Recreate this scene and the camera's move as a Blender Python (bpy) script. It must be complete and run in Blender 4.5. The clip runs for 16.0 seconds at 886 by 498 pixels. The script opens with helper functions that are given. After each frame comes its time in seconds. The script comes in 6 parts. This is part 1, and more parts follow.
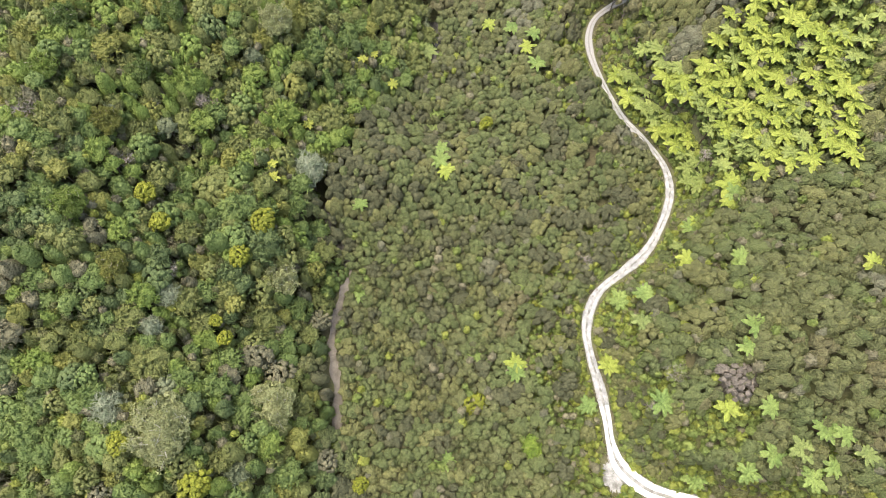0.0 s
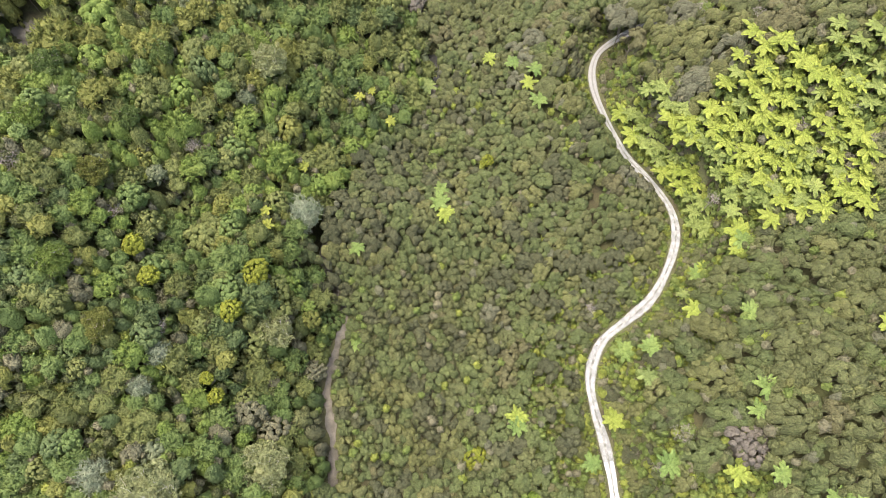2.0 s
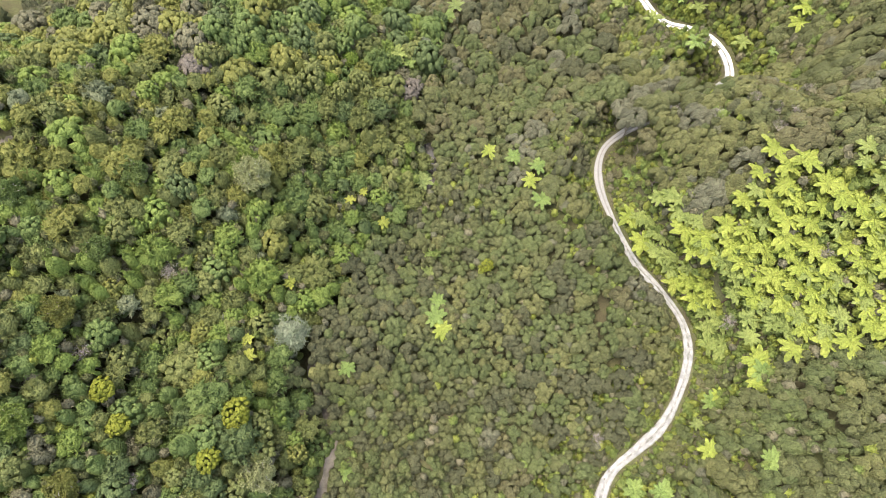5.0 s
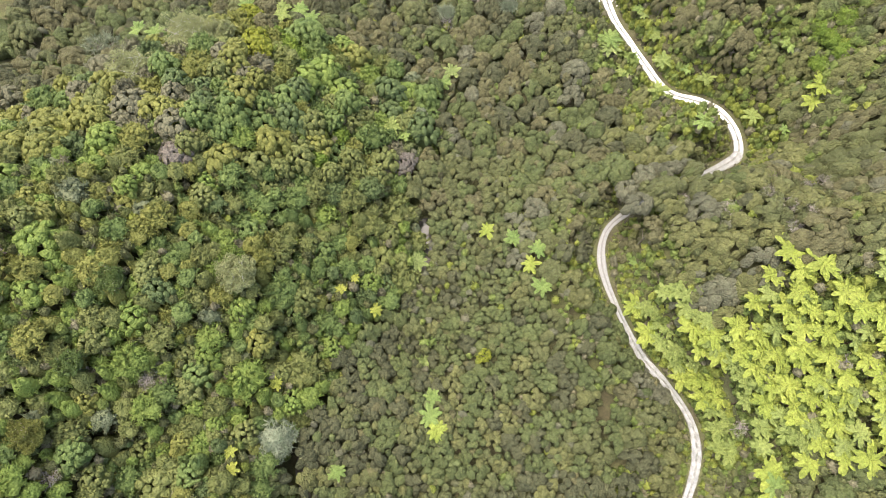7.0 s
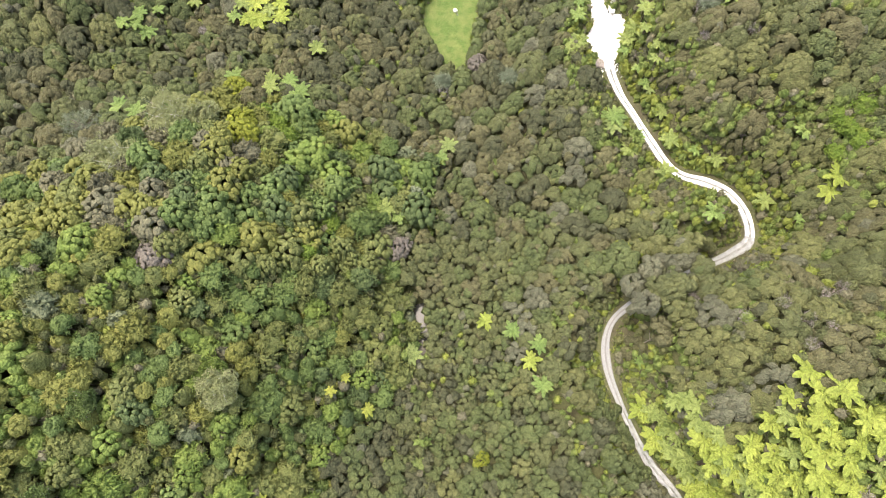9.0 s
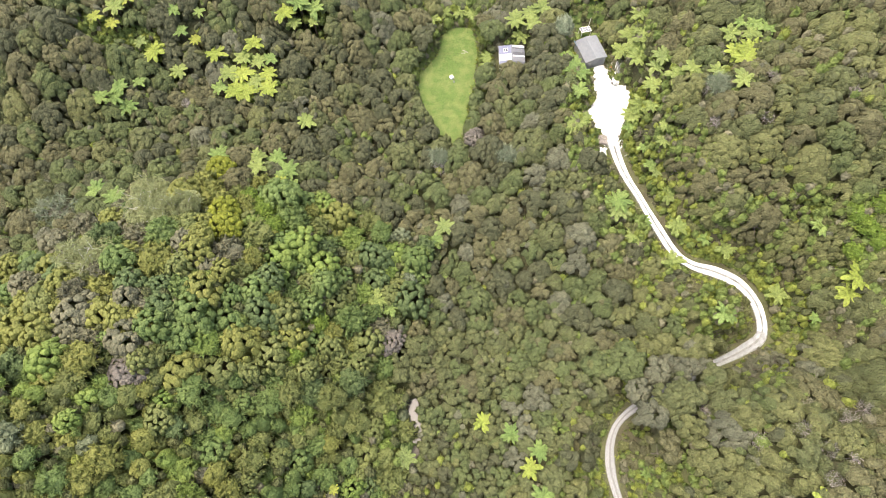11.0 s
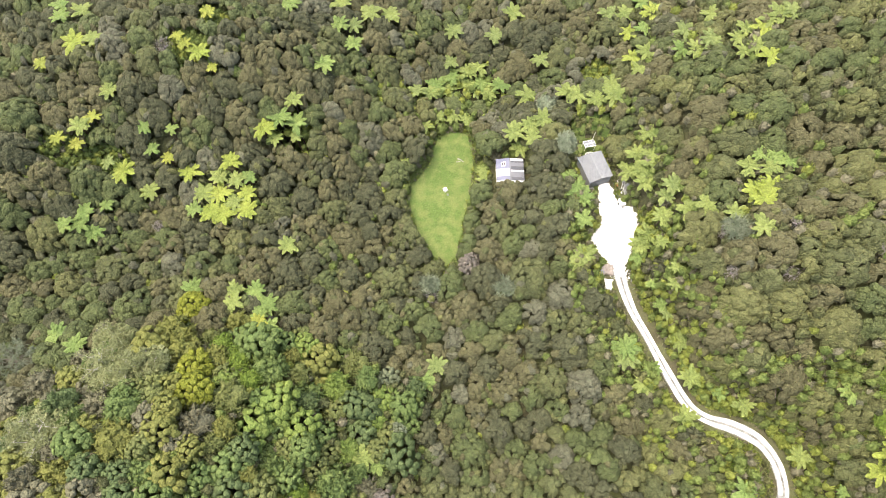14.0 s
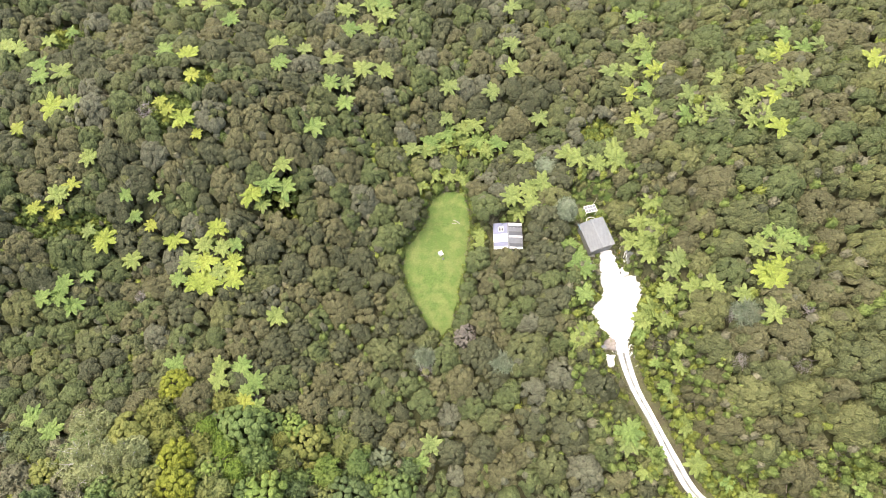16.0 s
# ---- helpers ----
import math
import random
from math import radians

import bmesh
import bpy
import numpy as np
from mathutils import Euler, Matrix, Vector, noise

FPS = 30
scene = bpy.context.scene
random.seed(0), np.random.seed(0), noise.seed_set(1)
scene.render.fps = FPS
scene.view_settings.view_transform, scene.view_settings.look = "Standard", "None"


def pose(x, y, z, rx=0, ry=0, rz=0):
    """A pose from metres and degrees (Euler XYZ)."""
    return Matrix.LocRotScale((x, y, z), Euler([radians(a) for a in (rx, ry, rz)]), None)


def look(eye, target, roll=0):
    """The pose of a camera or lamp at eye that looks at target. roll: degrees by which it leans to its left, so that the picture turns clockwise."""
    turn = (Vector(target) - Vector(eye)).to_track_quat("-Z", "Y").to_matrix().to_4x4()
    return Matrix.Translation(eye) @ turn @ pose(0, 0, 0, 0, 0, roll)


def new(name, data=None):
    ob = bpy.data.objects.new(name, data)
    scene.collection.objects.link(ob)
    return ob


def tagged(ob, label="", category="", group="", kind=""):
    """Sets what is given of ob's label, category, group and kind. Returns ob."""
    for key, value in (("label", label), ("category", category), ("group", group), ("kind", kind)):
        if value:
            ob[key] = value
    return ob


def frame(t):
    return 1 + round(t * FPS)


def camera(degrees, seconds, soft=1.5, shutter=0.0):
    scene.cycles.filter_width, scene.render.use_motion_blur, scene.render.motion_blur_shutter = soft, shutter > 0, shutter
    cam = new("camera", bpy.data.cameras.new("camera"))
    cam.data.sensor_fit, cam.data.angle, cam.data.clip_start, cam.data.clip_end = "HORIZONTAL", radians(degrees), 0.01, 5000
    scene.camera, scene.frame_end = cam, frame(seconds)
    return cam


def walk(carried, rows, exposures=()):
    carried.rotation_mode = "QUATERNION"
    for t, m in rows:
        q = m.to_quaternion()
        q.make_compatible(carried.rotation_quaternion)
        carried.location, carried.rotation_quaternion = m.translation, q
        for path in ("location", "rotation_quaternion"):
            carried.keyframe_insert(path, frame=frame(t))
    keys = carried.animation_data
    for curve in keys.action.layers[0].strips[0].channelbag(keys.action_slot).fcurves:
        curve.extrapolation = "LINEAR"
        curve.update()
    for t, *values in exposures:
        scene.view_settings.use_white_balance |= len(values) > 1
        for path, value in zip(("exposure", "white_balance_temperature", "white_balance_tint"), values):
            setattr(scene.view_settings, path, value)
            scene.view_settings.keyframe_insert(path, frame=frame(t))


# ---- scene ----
# The camera flies level up the valley with its gimbal held still.
cam = camera(71.0, 16.0, soft=0.45)
PITCH, ROLL = 20.07, -0.47
PATH = [
    (0.0, 0.15, 0.04, 120.05),
    (0.5, 0.20, 1.79, 119.94),
    (1.0, 0.24, 4.07, 119.82),
    (1.5, 0.29, 6.87, 119.71),
    (2.0, 0.38, 10.05, 119.61),
    (2.5, 0.48, 13.59, 119.55),
    (3.0, 0.59, 17.37, 119.51),
    (3.5, 0.71, 21.40, 119.50),
    (4.0, 0.87, 25.60, 119.51),
    (6.5, 2.07, 48.21, 119.74),
    (7.0, 2.34, 52.93, 119.84),
    (7.5, 2.60, 57.68, 119.90),
    (8.0, 2.85, 62.49, 119.95),
    (8.5, 3.09, 67.33, 119.97),
    (9.0, 3.33, 72.17, 119.97),
    (11.5, 4.76, 96.30, 119.84),
    (12.0, 5.05, 101.10, 119.80),
    (12.5, 5.34, 105.92, 119.76),
    (13.0, 5.61, 110.75, 119.72),
    (13.5, 5.90, 115.59, 119.71),
    (14.0, 6.19, 120.40, 119.72),
    (14.5, 6.49, 125.01, 119.73),
    (15.0, 6.78, 129.08, 119.73),
    (15.5, 7.04, 132.49, 119.72),
    (16.0, 7.28, 135.08, 119.68),
]
EXPOSURE = 1.77
walk(cam, [(t, pose(x, y, z, PITCH) @ pose(0, 0, 0, 0, 0, ROLL)) for t, x, y, z in PATH],
     exposures=[(0.0, EXPOSURE, 6900, 10), (16.0, EXPOSURE, 6900, 10)])

# ---- light: a bright overcast sky, the sun soft behind it ----
SUN_UP, SUN_AT = 74.0, -72.0  # elevation; azimuth clockwise from +y
world = bpy.data.worlds.new("overcast")
scene.world = world
world.use_nodes = True
wn = world.node_tree
sky = wn.nodes.new("ShaderNodeTexSky")
sky.sky_type, sky.sun_disc = "NISHITA", False
sky.sun_elevation, sky.sun_rotation = radians(SUN_UP), radians(SUN_AT)
sky.air_density, sky.dust_density, sky.ozone_density = 1.0, 6.0, 0.4
wn.nodes["Background"].inputs["Strength"].default_value = 0.17
wn.links.new(sky.outputs["Color"], wn.nodes["Background"].inputs["Color"])
sun_data = bpy.data.lights.new("sun", "SUN")
sun_data.energy, sun_data.angle, sun_data.color = 1.0, radians(50), (1.0, 0.95, 0.88)
sun = new("sun", sun_data)
_el, _az = radians(SUN_UP), radians(SUN_AT)
sun.matrix_world = look((0, 0, 200), (-200 * math.sin(_az) * math.cos(_el), -200 * math.cos(_az) * math.cos(_el), 200 - 200 * math.sin(_el)))


# ---- materials ----
def nodes_of(mat):
    mat.use_nodes = True
    return mat.node_tree, mat.node_tree.nodes["Principled BSDF"]


def foliage(name, dark, light, rough=0.62, patch=0.35, glow=0.25, leaf_vary=0.3, gloss=0.25, floret=2.6, relief=0.3):
    """Leaves: two colours mixed in patches; every clump, and every small floret on it, a little lighter or darker; some light let through."""
    mat = bpy.data.materials.new(name)
    nt, bsdf = nodes_of(mat)
    n, link = nt.nodes, nt.links.new
    geo, info = n.new("ShaderNodeNewGeometry"), n.new("ShaderNodeObjectInfo")
    noise1, noise2, cells = n.new("ShaderNodeTexNoise"), n.new("ShaderNodeTexNoise"), n.new("ShaderNodeTexVoronoi")
    noise1.inputs["Scale"].default_value, noise1.inputs["Detail"].default_value = patch, 3.0
    noise2.inputs["Scale"].default_value, noise2.inputs["Detail"].default_value = floret * 2.2, 3.0
    cells.inputs["Scale"].default_value = floret
    warp = n.new("ShaderNodeVectorMath")
    warp.operation = "MULTIPLY_ADD"
    warp.inputs[1].default_value = (0.22 / floret * 2.6,) * 3
    link(noise2.outputs["Color"], warp.inputs[0])
    link(geo.outputs["Position"], warp.inputs[2])
    link(warp.outputs[0], cells.inputs["Vector"])
    for tex in (noise1, noise2):
        link(geo.outputs["Position"], tex.inputs["Vector"])
    ramp = n.new("ShaderNodeMapRange")
    ramp.inputs["From Min"].default_value, ramp.inputs["From Max"].default_value = 0.33, 0.67
    link(noise1.outputs["Fac"], ramp.inputs["Value"])
    mix = n.new("ShaderNodeMix")
    mix.data_type = "RGBA"
    mix.inputs[6].default_value, mix.inputs[7].default_value = (*dark, 1), (*light, 1)
    link(ramp.outputs["Result"], mix.inputs[0])
    split = n.new("ShaderNodeSeparateColor")
    link(cells.outputs["Color"], split.inputs["Color"])

    def add(a, weight, b):
        node = n.new("ShaderNodeMath")
        node.operation = "MULTIPLY_ADD"
        node.inputs[1].default_value = weight
        link(a, node.inputs[0])
        if b is None:
            node.inputs[2].default_value = 0.0
        else:
            link(b, node.inputs[2])
        return node.outputs[0]

    total = add(geo.outputs["Random Per Island"], 0.22, add(info.outputs["Random"], 0.12, add(split.outputs[0], 0.26, add(noise2.outputs["Fac"], 0.56, None))))
    value = n.new("ShaderNodeMapRange")
    value.inputs["From Min"].default_value, value.inputs["From Max"].default_value = 0.28, 0.88
    value.inputs["To Min"].default_value, value.inputs["To Max"].default_value = 1 - leaf_vary, 1 + leaf_vary
    link(total, value.inputs["Value"])
    hsv = n.new("ShaderNodeHueSaturation")
    link(mix.outputs[2], hsv.inputs["Color"])
    link(value.outputs["Result"], hsv.inputs["Value"])
    link(hsv.outputs["Color"], bsdf.inputs["Base Color"])
    bump = n.new("ShaderNodeBump")
    bump.invert = True
    bump.inputs["Strength"].default_value, bump.inputs["Distance"].default_value = 1.0, relief
    link(cells.outputs["Distance"], bump.inputs["Height"])
    link(bump.outputs["Normal"], bsdf.inputs["Normal"])
    bsdf.inputs["Roughness"].default_value = rough
    bsdf.inputs["Specular IOR Level"].default_value = gloss
    through_leaf, blend = n.new("ShaderNodeBsdfTranslucent"), n.new("ShaderNodeMixShader")
    blend.inputs[0].default_value = glow
    link(hsv.outputs["Color"], through_leaf.inputs["Color"])
    link(bsdf.outputs[0], blend.inputs[1])
    link(through_leaf.outputs[0], blend.inputs[2])
    link(blend.outputs[0], n["Material Output"].inputs["Surface"])
    return mat


def surface(name, a, b, scale=1.0, rough=0.8, fine=12.0, bump=0.3, metal=0.0, lo=0.35, hi=0.65, vary=0.25, spec=0.3, clay=None):
    """A solid surface: two colours in patches, fine grain, and relief."""
    mat = bpy.data.materials.new(name)
    nt, bsdf = nodes_of(mat)
    n, link = nt.nodes, nt.links.new
    geo = n.new("ShaderNodeNewGeometry")
    big, small = n.new("ShaderNodeTexNoise"), n.new("ShaderNodeTexNoise")
    big.inputs["Scale"].default_value, big.inputs["Detail"].default_value = scale, 4.0
    small.inputs["Scale"].default_value, small.inputs["Detail"].default_value = fine, 5.0
    for tex in (big, small):
        link(geo.outputs["Position"], tex.inputs["Vector"])
    ramp = n.new("ShaderNodeMapRange")
    ramp.inputs["From Min"].default_value, ramp.inputs["From Max"].default_value = lo, hi
    link(big.outputs["Fac"], ramp.inputs["Value"])
    mix = n.new("ShaderNodeMix")
    mix.data_type = "RGBA"
    mix.inputs[6].default_value, mix.inputs[7].default_value = (*a, 1), (*b, 1)
    link(ramp.outputs["Result"], mix.inputs[0])
    value = n.new("ShaderNodeMapRange")
    value.inputs["From Min"].default_value, value.inputs["From Max"].default_value = 0.25, 0.75
    value.inputs["To Min"].default_value, value.inputs["To Max"].default_value = 1 - vary, 1 + vary
    link(small.outputs["Fac"], value.inputs["Value"])
    hsv = n.new("ShaderNodeHueSaturation")
    link(mix.outputs[2], hsv.inputs["Color"])
    if clay:  # a stretch of the drive, between two places along y, worn down to clay
        split, start, stop, weight, soil = (n.new("ShaderNode" + kind) for kind in ("SeparateXYZ", "MapRange", "MapRange", "Math", "Mix"))
        link(geo.outputs["Position"], split.inputs[0])
        for node, lo_y, hi_y in ((start, 79, 90), (stop, 116, 108)):
            node.inputs["From Min"].default_value, node.inputs["From Max"].default_value = lo_y, hi_y
            link(split.outputs["Y"], node.inputs["Value"])
        weight.operation, soil.data_type = "MULTIPLY", "RGBA"
        link(start.outputs["Result"], weight.inputs[0])
        link(stop.outputs["Result"], weight.inputs[1])
        link(weight.outputs[0], soil.inputs[0])
        link(mix.outputs[2], soil.inputs[6])
        soil.inputs[7].default_value = (*clay, 1)
        link(soil.outputs[2], hsv.inputs["Color"])
    link(value.outputs["Result"], hsv.inputs["Value"])
    link(hsv.outputs["Color"], bsdf.inputs["Base Color"])
    relief = n.new("ShaderNodeBump")
    relief.inputs["Strength"].default_value, relief.inputs["Distance"].default_value = bump, 0.05
    link(small.outputs["Fac"], relief.inputs["Height"])
    link(relief.outputs["Normal"], bsdf.inputs["Normal"])
    bsdf.inputs["Roughness"].default_value, bsdf.inputs["Metallic"].default_value = rough, metal
    bsdf.inputs["Specular IOR Level"].default_value = spec
    return mat


KANUKA = [
    foliage("kanuka_olive", (0.083, 0.096, 0.040), (0.108, 0.120, 0.049), glow=0.22, leaf_vary=0.38, floret=3.2, relief=0.36),
    foliage("kanuka_brown", (0.094, 0.093, 0.045), (0.117, 0.115, 0.056), glow=0.22, leaf_vary=0.38, floret=3.2, relief=0.36),
    foliage("kanuka_green", (0.075, 0.097, 0.037), (0.100, 0.122, 0.046), glow=0.22, leaf_vary=0.38, floret=3.2, relief=0.36),
    foliage("kanuka_grey", (0.100, 0.105, 0.067), (0.125, 0.129, 0.083), glow=0.22, leaf_vary=0.38, floret=3.2, relief=0.36),
    foliage("kanuka_yellow", (0.107, 0.116, 0.045), (0.131, 0.139, 0.054), glow=0.22, leaf_vary=0.38, floret=3.2, relief=0.36),
    foliage("kanuka_dark", (0.062, 0.069, 0.036), (0.082, 0.088, 0.045), glow=0.22, leaf_vary=0.38, floret=3.2, relief=0.36),
]
BUSH = [
    foliage("bush_green", (0.092, 0.140, 0.043), (0.132, 0.183, 0.057), glow=0.3, leaf_vary=0.2, relief=0.28),
    foliage("bush_dark", (0.073, 0.108, 0.042), (0.100, 0.139, 0.053), glow=0.3, leaf_vary=0.2, relief=0.28),
    foliage("bush_bright", (0.122, 0.183, 0.042), (0.166, 0.223, 0.054), glow=0.3, leaf_vary=0.2, relief=0.28),
    foliage("bush_olive", (0.113, 0.137, 0.045), (0.149, 0.169, 0.057), glow=0.3, leaf_vary=0.2, relief=0.28),
    foliage("bush_silver", (0.123, 0.150, 0.086), (0.162, 0.187, 0.108), glow=0.3, leaf_vary=0.2, relief=0.28),
    foliage("bush_brown", (0.106, 0.108, 0.066), (0.135, 0.133, 0.081), glow=0.2),
    foliage("bush_yellow", (0.140, 0.156, 0.042), (0.181, 0.193, 0.053), glow=0.3, leaf_vary=0.2, relief=0.28),
]
FERN_BRIGHT = foliage("fern_bright", (0.205, 0.262, 0.050), (0.275, 0.325, 0.068), rough=0.5, patch=0.25, glow=0.3, leaf_vary=0.34)
FERN_LIME = foliage("fern_lime", (0.165, 0.215, 0.062), (0.220, 0.270, 0.080), rough=0.5, patch=0.25, glow=0.3, leaf_vary=0.3)
FERN_GREEN = foliage("fern_green", (0.125, 0.195, 0.055), (0.190, 0.258, 0.074), rough=0.5, patch=0.2, glow=0.3, leaf_vary=0.3)
FERN_SILVER = foliage("fern_silver", (0.142, 0.188, 0.062), (0.202, 0.252, 0.083), rough=0.5, patch=0.2, glow=0.3, leaf_vary=0.3)
FERN_YELLOW = foliage("fern_yellow", (0.215, 0.255, 0.050), (0.275, 0.300, 0.060), rough=0.5, glow=0.3, leaf_vary=0.3)
SCRUB = foliage("scrub_bright", (0.142, 0.182, 0.036), (0.220, 0.250, 0.056), patch=0.5, glow=0.3)
SCRUB_GREEN = foliage("scrub_green", (0.108, 0.152, 0.042), (0.160, 0.204, 0.056), patch=0.5, glow=0.3)
SCRUB_BROWN = foliage("scrub_brown", (0.128, 0.124, 0.078), (0.180, 0.174, 0.112), patch=0.5)
GOLD = foliage("gold_leaf", (0.128, 0.150, 0.018), (0.176, 0.196, 0.024), patch=0.9)
PALE = foliage("pale_leaf", (0.200, 0.228, 0.102), (0.268, 0.292, 0.145), patch=0.6, leaf_vary=0.3)
SILVER = foliage("silver_leaf", (0.175, 0.215, 0.140), (0.240, 0.275, 0.190), patch=0.8)
DEAD = foliage("dead_twig", (0.200, 0.180, 0.170), (0.300, 0.275, 0.260), glow=0.0)
LIME_LEAF = foliage("lime_leaf", (0.100, 0.160, 0.026), (0.150, 0.212, 0.034), patch=0.7)
BROWN_LEAF = foliage("brown_leaf", (0.118, 0.106, 0.088), (0.152, 0.138, 0.118))
GRASS = foliage("grass_blade", (0.074, 0.124, 0.026), (0.132, 0.160, 0.048), patch=0.55, glow=0.25, leaf_vary=0.18)
BARK = surface("bark", (0.10, 0.085, 0.065), (0.17, 0.15, 0.125), 3.0, 0.9, 25, 0.6)
PALE_BARK = surface("pale_bark", (0.36, 0.34, 0.31), (0.50, 0.48, 0.45), 3.0, 0.85, 20, 0.4)
FERN_BARK = surface("fern_bark", (0.055, 0.038, 0.025), (0.10, 0.07, 0.045), 6.0, 0.95, 40, 0.8)
FLOOR = surface("forest_floor", (0.052, 0.048, 0.026), (0.072, 0.082, 0.032), 0.25, 0.95, 3.0, 0.6, vary=0.4)
TURF = surface("turf", (0.072, 0.116, 0.026), (0.112, 0.142, 0.044), 0.55, 0.9, 3.0, 0.5, vary=0.25, lo=0.42, hi=0.62)
GRAVEL = surface("white_gravel", (0.160, 0.168, 0.172), (0.262, 0.274, 0.282), 0.8, 0.9, 5.0, 0.5, vary=0.22, clay=(0.200, 0.205, 0.206))
GRAVEL_FRESH = surface("fresh_gravel", (0.52, 0.515, 0.50), (0.74, 0.735, 0.71), 0.9, 0.9, 9.0, 0.5, vary=0.22)
GRAVEL_DIRTY = surface("dirty_gravel", (0.098, 0.100, 0.090), (0.235, 0.243, 0.238), 1.0, 0.9, 7.0, 0.5, vary=0.25, clay=(0.150, 0.150, 0.143))
MUD = surface("mud", (0.080, 0.074, 0.062), (0.135, 0.125, 0.108), 0.7, 0.75, 5.0, 0.6)


# ---- the land ----
HILLS = [  # centre x, y, half-widths, height of the canopy's swellings and hollows
    (-64.3, 49.6, 35.7, 49.3, 43.8), (-37.3, 201.7, 35.7, 20.0, 19.7), (-39.8, 123.2, 31.5, 25.0, 23.6),
    (81.6, 19.5, 73.2, 29.3, 35.7), (86.5, 94.1, 56.4, 41.4, 42.3), (90.2, 189.2, 62.8, 29.7, 20.1),
    (-142.4, 95.4, 74.3, 17.6, 40.0), (-75.1, -59.2, 77.2, 49.0, 50.2), (-39.9, 4.2, 20.6, 14.7, 16.7),
    (13.8, 201.2, 25.9, 12.1, -10.5), (68.5, 152.2, 49.6, 19.0, 14.0), (-78.1, 177.2, 13.3, 12.7, 10.1),
    (83.2, -45.1, 77.3, 38.1, 49.9), (-29.5, 84.2, 18.2, 10.9, 10.9), (69.2, 110.4, 12.1, 19.7, -23.5),
    (-9.6, 61.0, 29.0, 15.0, 13.3), (-34.3, 47.0, 10.2, 15.3, 16.2), (45.1, 125.2, 7.7, 59.7, -7.0),
    (-37.3, 52.2, 22.6, 13.7, -16.8),
]
KNOLLS = [  # smaller swellings: centre x, y, half-width, height
    (66.7, 100.7, 14, 4.6), (70.9, 172.2, 9, -4.0), (-31.3, 195.0, 22, -3.2), (-26.2, 57.2, 14, 4.2), (57.9, 131.2, 9, -3.4), (27.7, 209.4, 14, 3.8),
    (-0.5, 145.9, 22, -1.8), (-0.8, 78.3, 9, -3.5), (-33.0, 167.2, 14, 2.5), (-15.8, 105.3, 9, 3.0), (24.3, 117.4, 9, -3.0), (42.3, 89.8, 9, 2.4),
    (-55.7, 62.9, 9, -2.0), (-5.8, 181.0, 9, -2.4), (24.6, 45.3, 9, 1.8), (-27.4, 68.5, 9, -2.2),
]
ROAD = [  # centre line of the gravel drive, from the near end to the yard
    (60, -9), (49, -6.2), (40.6, -3.9), (36.2, -2.2), (32.4, 1.2), (31.0, 5.0), (30.5, 10.5), (29.7, 16.3), (28.6, 21.7),
    (28.2, 26.7), (29.4, 31.3), (32.1, 35.3), (37.0, 38.9), (41.4, 42.5), (44.9, 47.4), (47.9, 53.8), (48.7, 59.1),
    (47.6, 63.9), (44.1, 69.6), (40.7, 74.0), (37.6, 81.0), (34.8, 89.3), (34.3, 95.0), (36.0, 100.0), (40.6, 103.7),
    (48.3, 107.5), (54.2, 110.3), (60.6, 113.2), (64.6, 116.2), (64.4, 121.6), (61.6, 125.8), (57.3, 128.2),
    (52.7, 129.7), (49.6, 132.4), (47.2, 137.1), (44.4, 144.1), (41.9, 150.1), (40.7, 156.0), (40.4, 161.5), (41.0, 167.0),
]
CREEK = [(-22, -30), (-20.5, 8), (-21.5, 20), (-22.5, 26), (-21, 35), (-20, 42), (-25, 55), (-20, 66), (-9, 80), (-3, 92), (-1, 99),
         (-2, 107), (-4, 118), (3, 131), (6, 139), (1, 147), (-8, 160), (-22, 178), (-30, 215)]


def spline(points, n):
    """A Catmull-Rom curve through the points, n steps to each span."""
    p = np.array(points, float)
    p = np.vstack([2 * p[0] - p[1], p, 2 * p[-1] - p[-2]])
    t = np.linspace(0, 1, n, endpoint=False)[:, None]
    out = []
    for a, b, c, d in zip(p[:-3], p[1:-2], p[2:-1], p[3:]):
        out.append(0.5 * (2 * b + (c - a) * t + (2 * a - 5 * b + 4 * c - d) * t**2 + (3 * b - a - 3 * c + d) * t**3))
    return np.vstack(out + [p[-2:-1]])


ROAD_LINE, CREEK_LINE = spline(ROAD, 10), spline(CREEK, 8)


def road_height(y):
    return np.interp(y, [-30, 75, 96, 125, 135, 157, 200], [-0.5, 0.0, 1.6, 4.8, 5.6, 4.4, 4.3])


def creek_height(y):
    return np.interp(y, [-30, 26, 60, 98, 140, 215], [-4.2, -4.4, -5.2, -5.6, -4.8, -1.0])


def near_line(x, y, line):
    """Distance to a line, and the line's y there."""
    x, y = np.atleast_1d(x), np.atleast_1d(y)
    best, at = np.full(x.shape, 1e9), np.zeros(x.shape)
    for px, py in line:
        d = (x - px) ** 2 + (y - py) ** 2
        closer = d < best
        best, at = np.where(closer, d, best), np.where(closer, py, at)
    return np.sqrt(best), at


def smooth(a, b, v):
    t = np.clip((v - a) / (b - a), 0, 1)
    return t * t * (3 - 2 * t)


def canopy(x, y):
    """Height of the forest's top."""
    x, y = np.clip(x, -135, 140), np.clip(y, -70, 310)
    z = -9.6 + 0.011 * x + 0.119 * (y - 100) + 16.3 * (x / 100) ** 2
    for cx, cy, rx, ry, h in HILLS:
        z = z + h * np.exp(-(((x - cx) / rx) ** 2) - ((y - cy) / ry) ** 2)
    for cx, cy, r, h in KNOLLS:
        z = z + h * np.exp(-(((x - cx) / r) ** 2) - ((y - cy) / r) ** 2)
    return z


